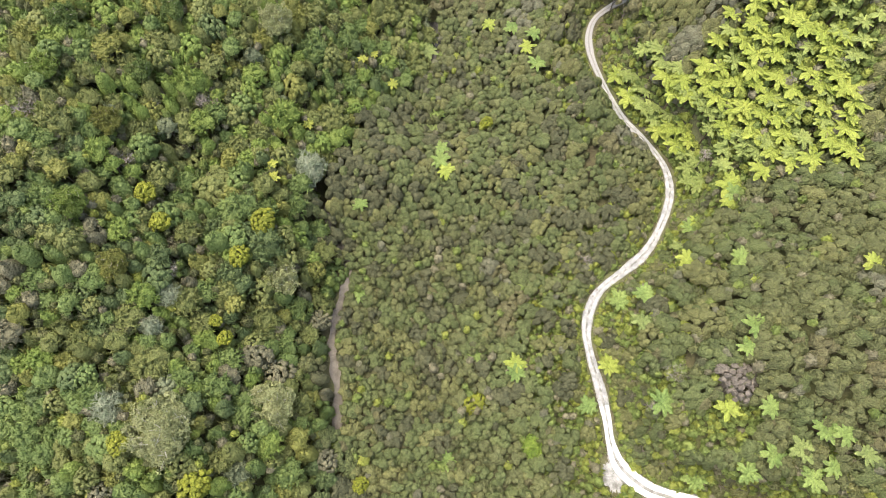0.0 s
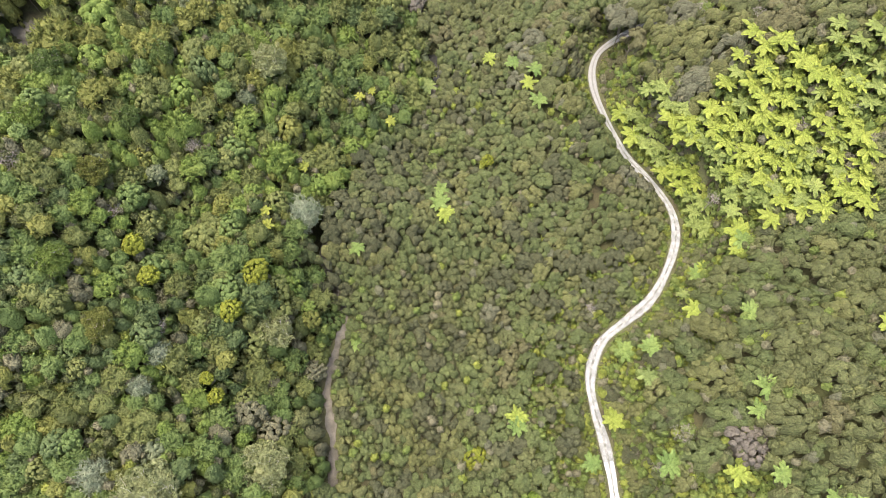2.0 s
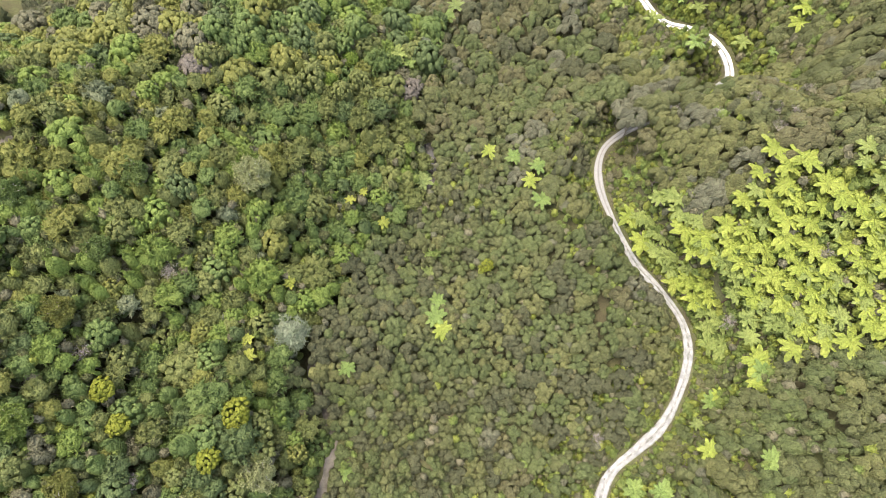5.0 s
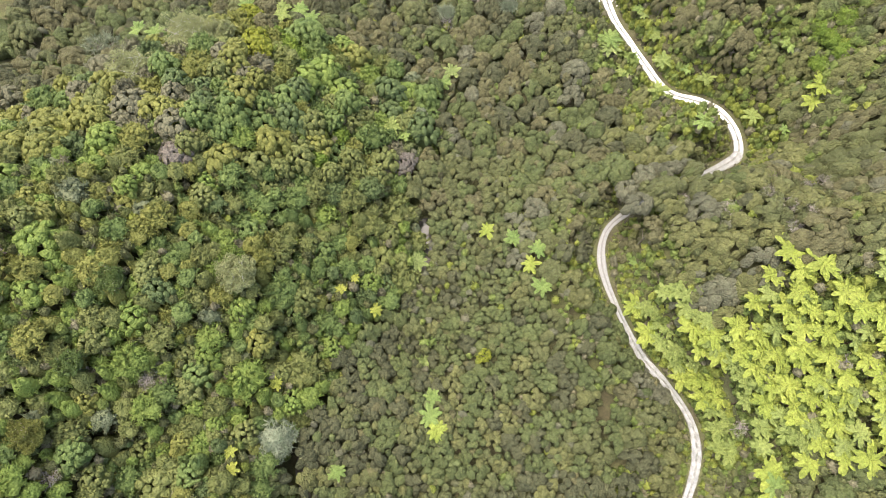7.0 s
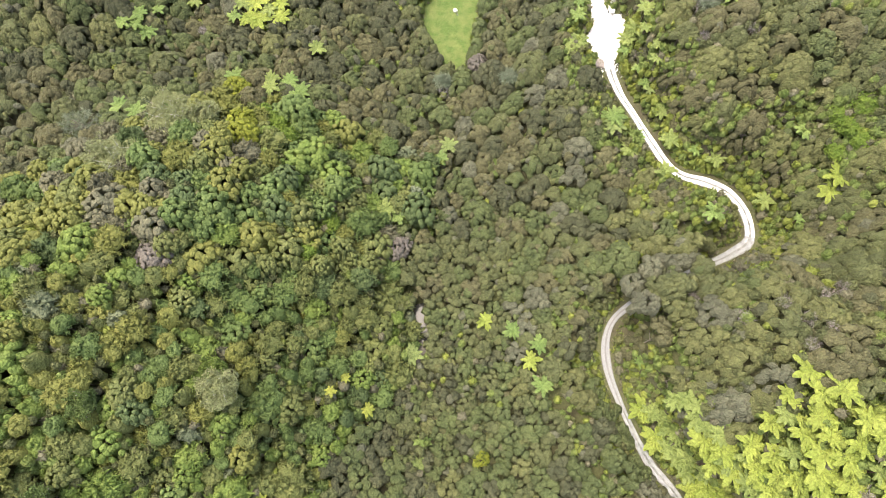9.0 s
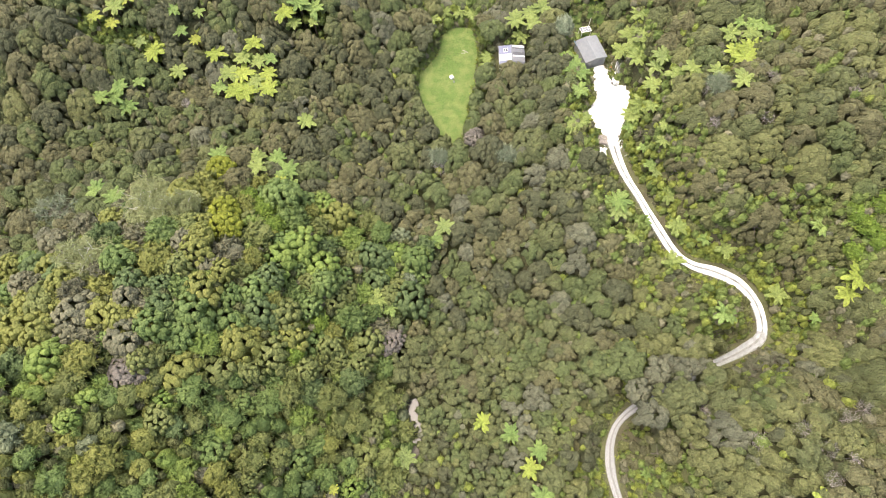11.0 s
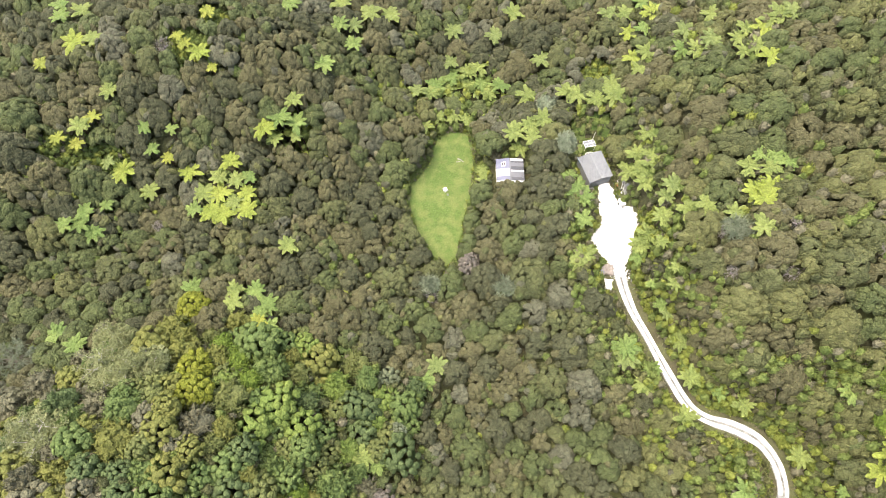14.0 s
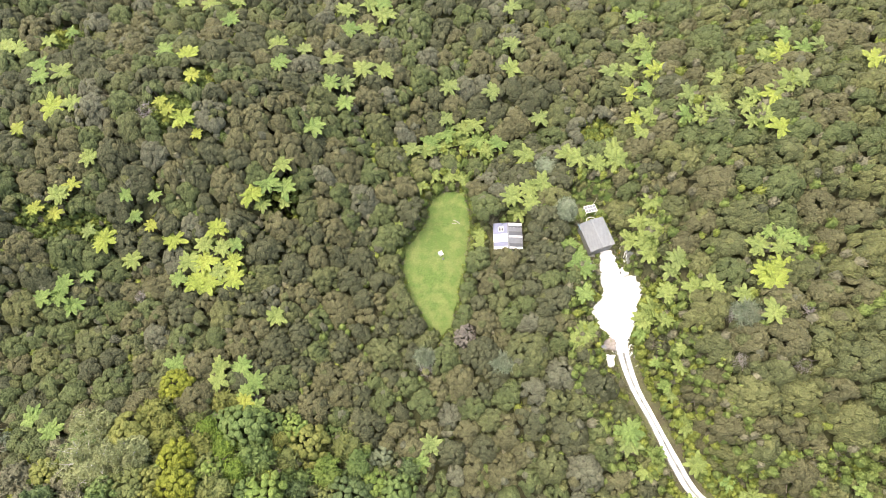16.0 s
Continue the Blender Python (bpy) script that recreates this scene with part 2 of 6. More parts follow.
def mixed(x, y):
    """1 in the tall mixed bush on the spur, 0 in the kanuka."""
    edge = np.interp(y, CREEK_LINE[:, 1], CREEK_LINE[:, 0]) - 1.5 + 2.2 * np.sin(y * 0.21 + 0.6) + 1.3 * np.sin(y * 0.57)
    back = np.interp(x, [-110, -80, -60, -40, -20, 0], [120, 128, 138, 148, 146, 138])
    return smooth(-3, 3, edge - x) * smooth(-3, 3, back - y)


LAWN_ROWS = [161.5, 162.8, 164, 167, 170, 174, 179, 180.5, 183, 185, 189, 192.5, 193]
LAWN_LEFT = [6.0, 4.6, 3.2, 1.7, 0.1, -1.3, -1.2, -0.6, 1.8, 3.2, 4.1, 6.0, 8.0]
LAWN_RIGHT = [7.0, 8.6, 9.4, 10.1, 10.6, 11.4, 12.4, 12.8, 13.2, 13.4, 13.0, 12.4, 10.5]
YARD_ROWS = [156.4, 158.8, 161.0, 163.8, 165.8, 167.8, 170.8, 171.4, 172.6, 175.3, 176.6]
YARD_LEFT = [39.9, 39.0, 36.8, 35.2, 36.2, 37.9, 37.6, 37.6, 37.8, 38.2, 38.0]
YARD_RIGHT = [41.4, 41.9, 43.0, 43.8, 44.5, 45.4, 45.2, 43.4, 41.6, 40.8, 40.3]


def in_clearing(x, y):
    """Metres inside the grass clearing (negative: outside)."""
    left, right = np.interp(y, LAWN_ROWS, LAWN_LEFT), np.interp(y, LAWN_ROWS, LAWN_RIGHT)
    return np.minimum(np.minimum(x - left, right - x), np.minimum(y - 161.5, 193 - y))


def in_yard(x, y):
    """Metres inside the white gravel yard (negative: outside)."""
    left, right = np.interp(y, YARD_ROWS, YARD_LEFT), np.interp(y, YARD_ROWS, YARD_RIGHT)
    return np.minimum(np.minimum(x - left, right - x), np.minimum(y - 156.4, 176.4 - y))


def ground(x, y):
    """Height of the land."""
    x, y = np.asarray(x, float), np.asarray(y, float)
    m = mixed(x, y)
    z = canopy(x, y) - 3.7 - 3.0 * m + 0.35 * np.sin(x * 0.31 + 1.3 * np.sin(y * 0.17)) * np.sin(y * 0.27)
    d, at = near_line(x, y, CREEK_LINE)
    bed = creek_height(at)
    z = np.where(z < bed + 0.6, np.maximum(z, bed + 0.5 - 0.0 * z), z)
    w = smooth(6.0, 1.2, d)
    z = z * (1 - w) + (bed - 0.25 * smooth(1.6, 0.4, d)) * w
    c = in_clearing(x, y)
    w = smooth(-7.0, 0.0, c)
    z = z * (1 - w) + (-2.4 + 0.02 * (y - 178)) * w
    w = smooth(7.5, 4.0, np.hypot((x - 20.3) / 1.0, y - 180.2))
    z = z * (1 - w) + 0.9 * w
    w = smooth(9.0, 5.5, np.hypot(x - 37.0, (y - 180.5)))
    z = z * (1 - w) + 4.6 * w
    w = smooth(-5.0, 0.3, in_yard(x, y))
    z = z * (1 - w) + 4.35 * w
    d, at = near_line(x, y, ROAD_LINE)
    w = smooth(7.2, 3.0, d)
    z = z * (1 - w) + (road_height(at) - 0.17) * w
    return z


def mesh_from(name, verts, faces, mats, index=None, flat=False):
    """A mesh from arrays of corners and of triangles or quads."""
    me = bpy.data.meshes.new(name)
    verts, faces = np.ascontiguousarray(verts, np.float32), np.ascontiguousarray(faces, np.int32)
    k = faces.shape[1]
    me.vertices.add(len(verts))
    me.vertices.foreach_set("co", verts.ravel())
    me.loops.add(faces.size)
    me.loops.foreach_set("vertex_index", faces.ravel())
    me.polygons.add(len(faces))
    me.polygons.foreach_set("loop_start", np.arange(0, faces.size, k, dtype=np.int32))
    me.polygons.foreach_set("loop_total", np.full(len(faces), k, np.int32))
    for mat in mats:
        me.materials.append(mat)
    if index is not None:
        me.polygons.foreach_set("material_index", np.ascontiguousarray(index, np.int32))
    me.polygons.foreach_set("use_smooth", np.full(len(faces), not flat))
    me.update(calc_edges=True)
    return me


def part(name, data, parent, label="", at=None):
    """A mesh object under a thing."""
    ob = new(name, data)
    ob.parent = parent
    if at is not None:
        ob.matrix_basis = at
    return tagged(ob, label) if label else ob


def bm_mesh(name, bm, mat):
    me = bpy.data.meshes.new(name)
    bm.to_mesh(me)
    bm.free()
    for one in mat if isinstance(mat, (list, tuple)) else [mat]:
        me.materials.append(one)
    return me


def grid_faces(ny, nx):
    i = (np.arange(ny - 1)[:, None] * nx + np.arange(nx - 1)).ravel()
    return np.stack([i, i + 1, i + nx + 1, i + nx], 1)


def outward(a, b, step, far):
    """Coordinates: even between a and b, then ever wider out to the horizon."""
    grow = [step * 1.35**k for k in range(1, 60)]
    out = np.cumsum(grow)
    out = out[out < far]
    return np.concatenate([a - out[::-1], np.arange(a, b + 0.01, step), b + out])


gx, gy = np.meshgrid(outward(-118, 124, 1.4, 2600), outward(-22, 262, 1.4, 2600))
tagged(new("ground", mesh_from("ground", np.stack([gx.ravel(), gy.ravel(), ground(gx.ravel(), gy.ravel())], 1),
                               grid_faces(*gx.shape), [FLOOR])),
       "brown forest floor of a narrow bush valley", "ground", kind="structure")


def ribbon(name, line, half, height, mats, slots, lift, wobble=0.0, seed=0, fresh=None):
    """A strip of ground along a line. half: half width at each of its points; slots: offsets across, from -1 to 1, and the material right of each."""
    rng = np.random.default_rng(seed)
    d = np.gradient(line, axis=0)
    d /= np.linalg.norm(d, axis=1)[:, None]
    side = np.stack([d[:, 1], -d[:, 0]], 1)
    offs = np.array([s[0] for s in slots])
    rows, n = [], len(line)
    for s, _, dz in slots:
        edge = abs(s) > 0.95
        w = half * s * (1 + (2.2 * wobble * np.convolve(rng.normal(size=n + 6), np.ones(7) / 7, "valid") if edge else 0.05 * np.sin(np.arange(n) * 0.6 + 5 * s)))
        xy = line + side * w[:, None]
        rows.append(np.column_stack([xy, height(line[:, 1]) + lift + dz]))
    v = np.stack(rows, 1).reshape(-1, 3)
    f = grid_faces(n, len(offs))
    idx = np.tile([s[1] for s in slots[:-1]], n - 1)
    if fresh is not None:
        idx = np.where((idx == 0) & np.repeat(fresh(line[:-1, 1]), len(slots) - 1), 2, idx)
    return mesh_from(name, v, f, mats, idx)


y_of = ROAD_LINE[:, 1]
half = 0.94 - 0.16 * smooth(52, 60, y_of) * smooth(112, 100, y_of) + 0.12 * np.sin(np.arange(len(ROAD_LINE)) * 0.21) + 0.7 * smooth(8, -2, y_of) + 0.25 * smooth(152, 161, y_of) + 0.25 * smooth(115, 122, y_of) * smooth(135, 126, y_of)
ACROSS = [(-1.0, 1, -0.10), (-0.84, 0, 0.01), (-0.60, 0, -0.04), (-0.34, 0, -0.03), (-0.20, 1, 0.03), (0.20, 0, 0.03), (0.34, 0, -0.03),
          (0.60, 0, -0.04), (0.84, 1, 0.01), (1.0, 1, -0.10)]
tagged(new("road", ribbon("road", ROAD_LINE, half, road_height, [GRAVEL, GRAVEL_DIRTY, GRAVEL_FRESH], ACROSS, 0.04, 0.05, 3, lambda y: (y > 116.6) | (y < 12))),
       "white crushed gravel drive with two wheel tracks", "road", kind="structure")


def laid(name, v, f, mat, lift, label, category):
    v = np.column_stack([v, ground(v[:, 0], v[:, 1]) + lift])
    return tagged(new(name, mesh_from(name, v, f, [mat])), label, category, kind="structure")


def rows_patch(name, rows, left, right, mat, lift, label, category, ragged=0.25, step=0.2, seed=1):
    """A sheet laid on the land between two edges given along y."""
    r = np.random.default_rng(seed)
    y = np.arange(rows[0], rows[-1], step)
    n = len(y)

    def wave():
        w = np.convolve(r.normal(size=n + 8), np.ones(5) / 5, "same")[4:-4]
        return ragged * (w * 1.7 + 0.10 * r.normal(size=n))

    a, b = np.interp(y, rows, left) + wave(), np.interp(y, rows, right) + wave()
    t = np.linspace(0, 1, 41)
    x = a[:, None] * (1 - t) + np.maximum(b, a + 0.02)[:, None] * t
    return laid(name, np.stack([x.ravel(), np.repeat(y, 41)], 1), grid_faces(n, 41), mat, lift, label, category)


def blob_patch(name, cx, cy, rx, ry, mat, lift, label, category, ragged=0.2, seed=1):
    """A round sheet with a ragged edge laid on the land."""
    r = np.random.default_rng(seed)
    n, m = 72, 14
    a = np.arange(n) * 2 * math.pi / n
    edge = 1 + ragged * (np.sin(3 * a + seed) * 0.5 + np.sin(7 * a + 2 * seed) * 0.35 + r.normal(0, 0.35, n))
    t = np.linspace(0.02, 1, m)
    x, y = cx + rx * np.outer(t, edge * np.cos(a)), cy + ry * np.outer(t, edge * np.sin(a))
    i = np.arange((m - 1) * n)
    j = i - i % n + (i + 1) % n
    return laid(name, np.stack([x.ravel(), y.ravel()], 1), np.stack([i, i + n, j + n, j], 1), mat, lift, label, category)


rows_patch("yard", YARD_ROWS, YARD_LEFT, YARD_RIGHT, GRAVEL_FRESH, 0.28, "white gravel yard before the garage", "yard", 0.22, 0.12, 2)
rows_patch("lawn", LAWN_ROWS, LAWN_LEFT, LAWN_RIGHT, TURF, 0.05, "bright green grass clearing", "lawn", 0.3, 0.3, 3)
blob_patch("rough_grass", 36.4, 186.8, 4.6, 4.4, TURF, 0.10, "rough brown-green grass behind the garage", "grass", 0.25, 9)
blob_patch("grey_gravel", 36.2, 173.6, 1.9, 2.4, GRAVEL_DIRTY, 0.03, "dirty grey gravel beside the yard", "gravel", 0.3, 10)
blob_patch("grey_gravel", 42.2, 175.4, 1.7, 1.8, GRAVEL_DIRTY, 0.03, "dirty grey gravel beside the garage", "gravel", 0.3, 11)
blob_patch("gravel_spill", 30.9, 0.2, 1.9, 3.6, GRAVEL_DIRTY, 0.03, "loose white gravel spilt beside the drive", "gravel", 0.3, 4)
mud_part = CREEK_LINE[(CREEK_LINE[:, 1] > 5) & (CREEK_LINE[:, 1] < 60)]
CREEK_ACROSS = [(-1.0, 0, 0.18), (-0.55, 0, 0.02), (0.0, 0, -0.02), (0.55, 0, 0.03), (1.0, 0, 0.2)]
tagged(new("creek_bed", ribbon("creek_bed", mud_part, np.full(len(mud_part), 0.85) + 0.3 * np.sin(np.arange(len(mud_part))), creek_height, [MUD], CREEK_ACROSS, -0.06, 0.12, 9)),
       "brown muddy bed of a dry creek", "creek bed", kind="structure")
mud_up = CREEK_LINE[(CREEK_LINE[:, 1] > 86) & (CREEK_LINE[:, 1] < 99.5)]
tagged(new("creek_bank", ribbon("creek_bank", mud_up, np.full(len(mud_up), 1.3), creek_height, [MUD], CREEK_ACROSS, -0.06, 0.12, 10)),
       "brown mud beside the creek", "creek bed", kind="structure")
WATER = bpy.data.materials.new("creek_water")
_, _b = nodes_of(WATER)
_b.inputs["Base Color"].default_value, _b.inputs["Roughness"].default_value = (0.05, 0.05, 0.045, 1), 0.12
_b.inputs["Specular IOR Level"].default_value = 0.35
wet = CREEK_LINE[(CREEK_LINE[:, 1] > 97) & (CREEK_LINE[:, 1] < 107)]
tagged(new("water", ribbon("water", wet, np.full(len(wet), 1.15), creek_height, [WATER], [(-1.0, 0, 0), (0, 0, 0), (1.0, 0, 0)], 0.03, 0.1, 11)),
       "dark still creek water reflecting grey sky", "water", kind="structure")


blob_patch("bare_clay_bank", -72.5, 85.5, 4.2, 3.2, MUD, 0.12, "bare brown clay slip on the hillside", "bare ground", 0.3, 6)

# ---- shapes of crowns ----
_phi = (1 + 5**0.5) / 2
ICO_V = np.array([(-1, _phi, 0), (1, _phi, 0), (-1, -_phi, 0), (1, -_phi, 0), (0, -1, _phi), (0, 1, _phi), (0, -1, -_phi), (0, 1, -_phi),
                  (_phi, 0, -1), (_phi, 0, 1), (-_phi, 0, -1), (-_phi, 0, 1)]) / math.hypot(1, _phi)
ICO_F = np.array([(0, 11, 5), (0, 5, 1), (0, 1, 7), (0, 7, 10), (0, 10, 11), (1, 5, 9), (5, 11, 4), (11, 10, 2), (10, 7, 6), (7, 1, 8),
                  (3, 9, 4), (3, 4, 2), (3, 2, 6), (3, 6, 8), (3, 8, 9), (4, 9, 5), (2, 4, 11), (6, 2, 10), (8, 6, 7), (9, 8, 1)])


def turned(rng):
    return np.array(Euler(rng.uniform(0, 6.28, 3)).to_matrix())


def unit(v):
    return v / np.maximum(np.linalg.norm(v, axis=-1, keepdims=True), 1e-9)


def leaves(rng, base, ahead, length, width, droop=0.3):
    """Leaf triangles: rooted at base, pointing ahead."""
    n = len(base)
    ahead = unit(ahead + 0.55 * rng.normal(size=(n, 3)))
    side = unit(np.cross(ahead, rng.normal(size=(n, 3))))
    s = rng.uniform(0.7, 1.35, (n, 1))
    a, b = base - side * width * s / 2, base + side * width * s / 2
    c = base + ahead * length * s + np.array([0, 0, -droop]) * length * s
    return np.stack([a, b, c], 1).reshape(-1, 3), np.arange(3 * n).reshape(-1, 3)


def joined(pieces):
    v, f, n = [], [], 0
    for a, b in pieces:
        v.append(a)
        f.append(b + n)
        n += len(a)
    return np.vstack(v), np.vstack(f)


def crown(seed, lumps, tall, rough, leaf_n, leaf_len, leaf_wide, cone=0.0, rise=0.0, spread=1.9, rings=5, segs=10, tilt=0.5):
    """A crown of radius 1 whose top is at 0: a dome (cone 0) or spire (cone 1) swollen into lumps with creases between, shingled with sprays of leaves."""
    rng = np.random.default_rng(seed)
    k = np.arange(lumps)
    th = np.arccos(1 - (k + 0.5) / lumps * (1 - math.cos(spread * 0.92))) + rng.uniform(-0.2, 0.2, lumps)
    ph = k * 2.39996 + rng.uniform(-0.6, 0.6, lumps)
    knob = np.stack([np.sin(th) * np.cos(ph), np.sin(th) * np.sin(ph), np.cos(th)], 1)
    high = rng.uniform(0.55, 1.25, lumps)
    gap = 2.0 / math.sqrt(lumps)
    oval = rng.uniform(0.82, 1.15, 2)

    def place(th, ph):
        d = np.stack([np.sin(th) * np.cos(ph), np.sin(th) * np.sin(ph), np.cos(th)], -1)
        a = np.arccos(np.clip(d @ knob.T, -1, 1)) / gap
        order = np.argsort(a, -1)
        first, second = np.take_along_axis(a, order[:, :1], 1)[:, 0], np.take_along_axis(a, order[:, 1:2], 1)[:, 0]
        open_by = second - first
        dome = np.sqrt(np.clip(1 - (first / 1.15) ** 2, 0.02, 1)) * np.clip(open_by / 0.3, 0.0, 1.0) ** 0.6
        swell = (dome * high[order[:, 0]] - 0.35) * rough
        t = np.clip(th / spread, 0, 1)
        r = np.sin(th) * (1 - cone) + cone * 0.85 * t**0.8
        z = tall * ((np.cos(th) - 1) * (1 - cone) - cone * 1.7 * t)
        grow = 0.9 + swell
        at = np.stack([r * grow * np.cos(ph) * oval[0], r * grow * np.sin(ph) * oval[1], z + swell * 0.8 * np.cos(np.minimum(th, 1.5)) - 0.6 * rough], -1)
        return at, unit(0.75 * d + 1.1 * (d - knob[order[:, 0]]) / gap), open_by

    pts = [np.array([[0, 0, -0.45 * rough]])]
    for i in range(1, rings + 1):
        a = (np.arange(segs) + 0.5 * (i % 2)) * 2 * math.pi / segs + rng.uniform(-0.15, 0.15, segs)
        pts.append(place(spread * i / rings + rng.uniform(-0.06, 0.06, segs), a)[0] * np.array([0.88, 0.88, 1.0]) - np.array([0, 0, 0.10]))
    body = np.vstack(pts)
    i = np.arange((rings - 1) * segs)
    j = i - i % segs + (i + 1) % segs
    cap = np.arange(segs)
    tris = np.vstack([np.stack([cap * 0, cap + 1, (cap + 1) % segs + 1], 1), np.stack([i, i + segs, j], 1) + 1, np.stack([j, i + segs, j + segs], 1) + 1])
    u = rng.uniform(0, 1, leaf_n * 3)
    at, out, open_by = place(np.arccos(1 - u * (1 - math.cos(spread * 0.9))), rng.uniform(0, 6.2832, leaf_n * 3))
    keep = np.where(open_by > 0.16)[0][:leaf_n]
    at, out = at[keep], unit(out[keep] + tilt * rng.normal(size=(len(keep), 3)) + np.array([0, 0, 0.15]))
    n = len(keep)
    a = unit(np.cross(out, rng.normal(size=(n, 3))))
    b = np.cross(out, a)
    if rise:
        b = unit(b + rise * (0.5 * unit(at * np.array([1, 1, 0]) + 1e-6) + np.array([0, 0, 0.9])))
    sz = rng.uniform(0.7, 1.35, (n, 1))
    v = np.stack([at - a * leaf_wide / 2 * sz - b * leaf_len * 0.35 * sz, at + a * leaf_wide / 2 * sz - b * leaf_len * 0.35 * sz, at + b * leaf_len * 0.65 * sz], 1)
    return joined([(body, tris), (v.reshape(-1, 3), np.arange(3 * n).reshape(-1, 3))])


def knob(seed, sides=7):
    """One rounded spray of foliage, radius 1, its top at 0: a domed head of uneven outline with sides that run down into the dark between sprays."""
    rng = np.random.default_rng(seed)
    lobe = rng.uniform(0, 6.28, 3)
    p = np.arange(sides) * 2 * math.pi / sides
    reach = 1 + 0.13 * np.sin(2 * p + lobe[0]) + 0.11 * np.sin(3 * p + lobe[1])
    v = [np.array([[0.12 * rng.normal(), 0.12 * rng.normal(), 0.0]])]
    for q, z, shake in ((0.55, -0.09, 0.08), (0.93, -0.36, 0.08), (1.00, -0.95, 0.03)):
        r = q * reach * (1 + shake * rng.normal(size=sides))
        v.append(np.stack([r * np.cos(p + 0.4 * q), r * np.sin(p + 0.4 * q), z + shake * rng.normal(size=sides)], 1))
    i = np.arange(sides)
    j = (i + 1) % sides
    f = [np.stack([i * 0, i + 1, j + 1], 1)]
    for k in (0, 1):
        a, b = 1 + k * sides, 1 + (k + 1) * sides
        f += [np.stack([a + i, b + i, a + j], 1), np.stack([a + j, b + i, b + j], 1)]
    return np.vstack(v), np.vstack(f)


def knobby(seed, knobs, tall, size):
    """A close rounded crown of radius 1 whose top is at 0, heaped with domed sprays."""
    rng = np.random.default_rng(seed)
    spots = []
    for k in range(knobs * 80):
        q, p = math.sqrt(rng.uniform(0, 1)), rng.uniform(0, 6.283)
        x, y = q * math.cos(p), q * math.sin(p)
        if all((x - a) ** 2 + (y - b) ** 2 > (size * 1.32) ** 2 for a, b in spots):
            spots.append((x, y))
        if len(spots) >= knobs:
            break
    lobe = rng.uniform(0, 6.28, 2)
    pieces = []
    for k, (x, y) in enumerate(spots):
        q, p = math.hypot(x, y), math.atan2(y, x)
        v, f = knob(seed * 50 + k, 7)
        r = size * rng.uniform(0.85, 1.25)
        c, s = math.cos(k * 2.4), math.sin(k * 2.4)
        v = np.stack([(v[:, 0] * c - v[:, 1] * s) * r, (v[:, 0] * s + v[:, 1] * c) * r, v[:, 2] * r * 1.1], 1)
        lean = -2.0 * tall * q * 0.8
        v[:, 2] += lean * (v[:, 0] * math.cos(p) + v[:, 1] * math.sin(p)) + tall * (-0.8 * q * q - 0.5 * q**5) + rng.uniform(-0.10, 0.05)
        reach = 1 + 0.10 * math.sin(2 * p + lobe[0]) + 0.08 * math.sin(3 * p + lobe[1])
        pieces.append((v + np.array([x * reach, y * reach, 0]), f))
    core = limb((0, 0, -tall * 2.2 - 0.5), (0, 0, -0.22 - 0.25 * tall), 0.85, 0.62, 9)
    return joined(pieces + [core])


def tufted(seed, tufts, tall, cone, long=0.50, wide=0.19, blades=5, up=0.9):
    """A leafy crown of radius 1 whose top is at 0: pointed tufts of foliage that stand up and outwards on a dome (cone 0) or a spire (cone 1)."""
    rng = np.random.default_rng(seed)
    v, f = knob(seed + 900, 9)
    core = np.array([0.74, 0.74, 0.55 * tall * (1.1 + 1.2 * cone)])
    v = v * core
    v[:, :2] *= 1 - 0.5 * cone * np.clip(1 + v[:, 2:] / core[2] / 0.5, 0, 1)
    pieces = [(v - np.array([0, 0, 0.26 + 0.12 * cone]), f)]
    oval = rng.uniform(0.85, 1.12, 2)
    i = np.arange(6)
    j = (i + 1) % 6
    spindle = np.vstack([np.stack([i * 0, i + 1, j + 1], 1), np.stack([i * 0 + 7, j + 1, i + 1], 1)])
    for k in range(tufts):
        t = ((k + 0.4) / tufts) ** 0.6
        p = k * 2.39996 + rng.uniform(-0.35, 0.35)
        th = 1.75 * t
        r = (1 - cone) * math.sin(th) * 0.92 + cone * 0.90 * t
        z = tall * ((1 - cone) * (math.cos(th) - 1) - cone * 1.75 * t)
        side = np.array([math.cos(p), math.sin(p), 0.0])
        ahead = unit(side * (0.30 + 0.75 * t) + np.array([0, 0, up * (1.15 - 0.55 * t)]) + 0.16 * rng.normal(size=3))
        a = unit(np.cross(ahead, (0.2, 0.3, 0.93)) + 1e-6)
        b = np.cross(ahead, a)
        size = rng.uniform(0.78, 1.25)
        w, l = wide * size, long * size
        tip = np.array([r * oval[0] * side[0], r * oval[1] * side[1], z])
        foot = tip - ahead * l
        ring = tip - ahead * l * 0.45 + w * rng.uniform(0.75, 1.3, (6, 1)) * (np.cos(i * 1.0472)[:, None] * a + np.sin(i * 1.0472)[:, None] * b) + ahead * l * rng.uniform(-0.16, 0.16, (6, 1))
        pieces.append((np.vstack([tip[None], ring, foot[None]]), spindle[:, ::-1]))
        if blades:
            d = rng.integers(0, 6, blades)
            mix = rng.uniform(0.1, 0.75, (blades, 1))
            base = ring[d] * (1 - mix) + tip * mix
            out = unit(unit(ring[d] - (tip - ahead * l * 0.45)) * 0.9 + ahead * 0.9 + 0.35 * rng.normal(size=(blades, 3)))
            across = unit(np.cross(out, ahead) + 0.5 * rng.normal(size=(blades, 3)))
            s = rng.uniform(0.13, 0.26, (blades, 1))
            leaf = np.stack([base - across * 0.055, base + across * 0.055, base + out * s], 1)
            pieces.append((leaf.reshape(-1, 3), np.arange(3 * blades).reshape(-1, 3)))
    return joined(pieces)


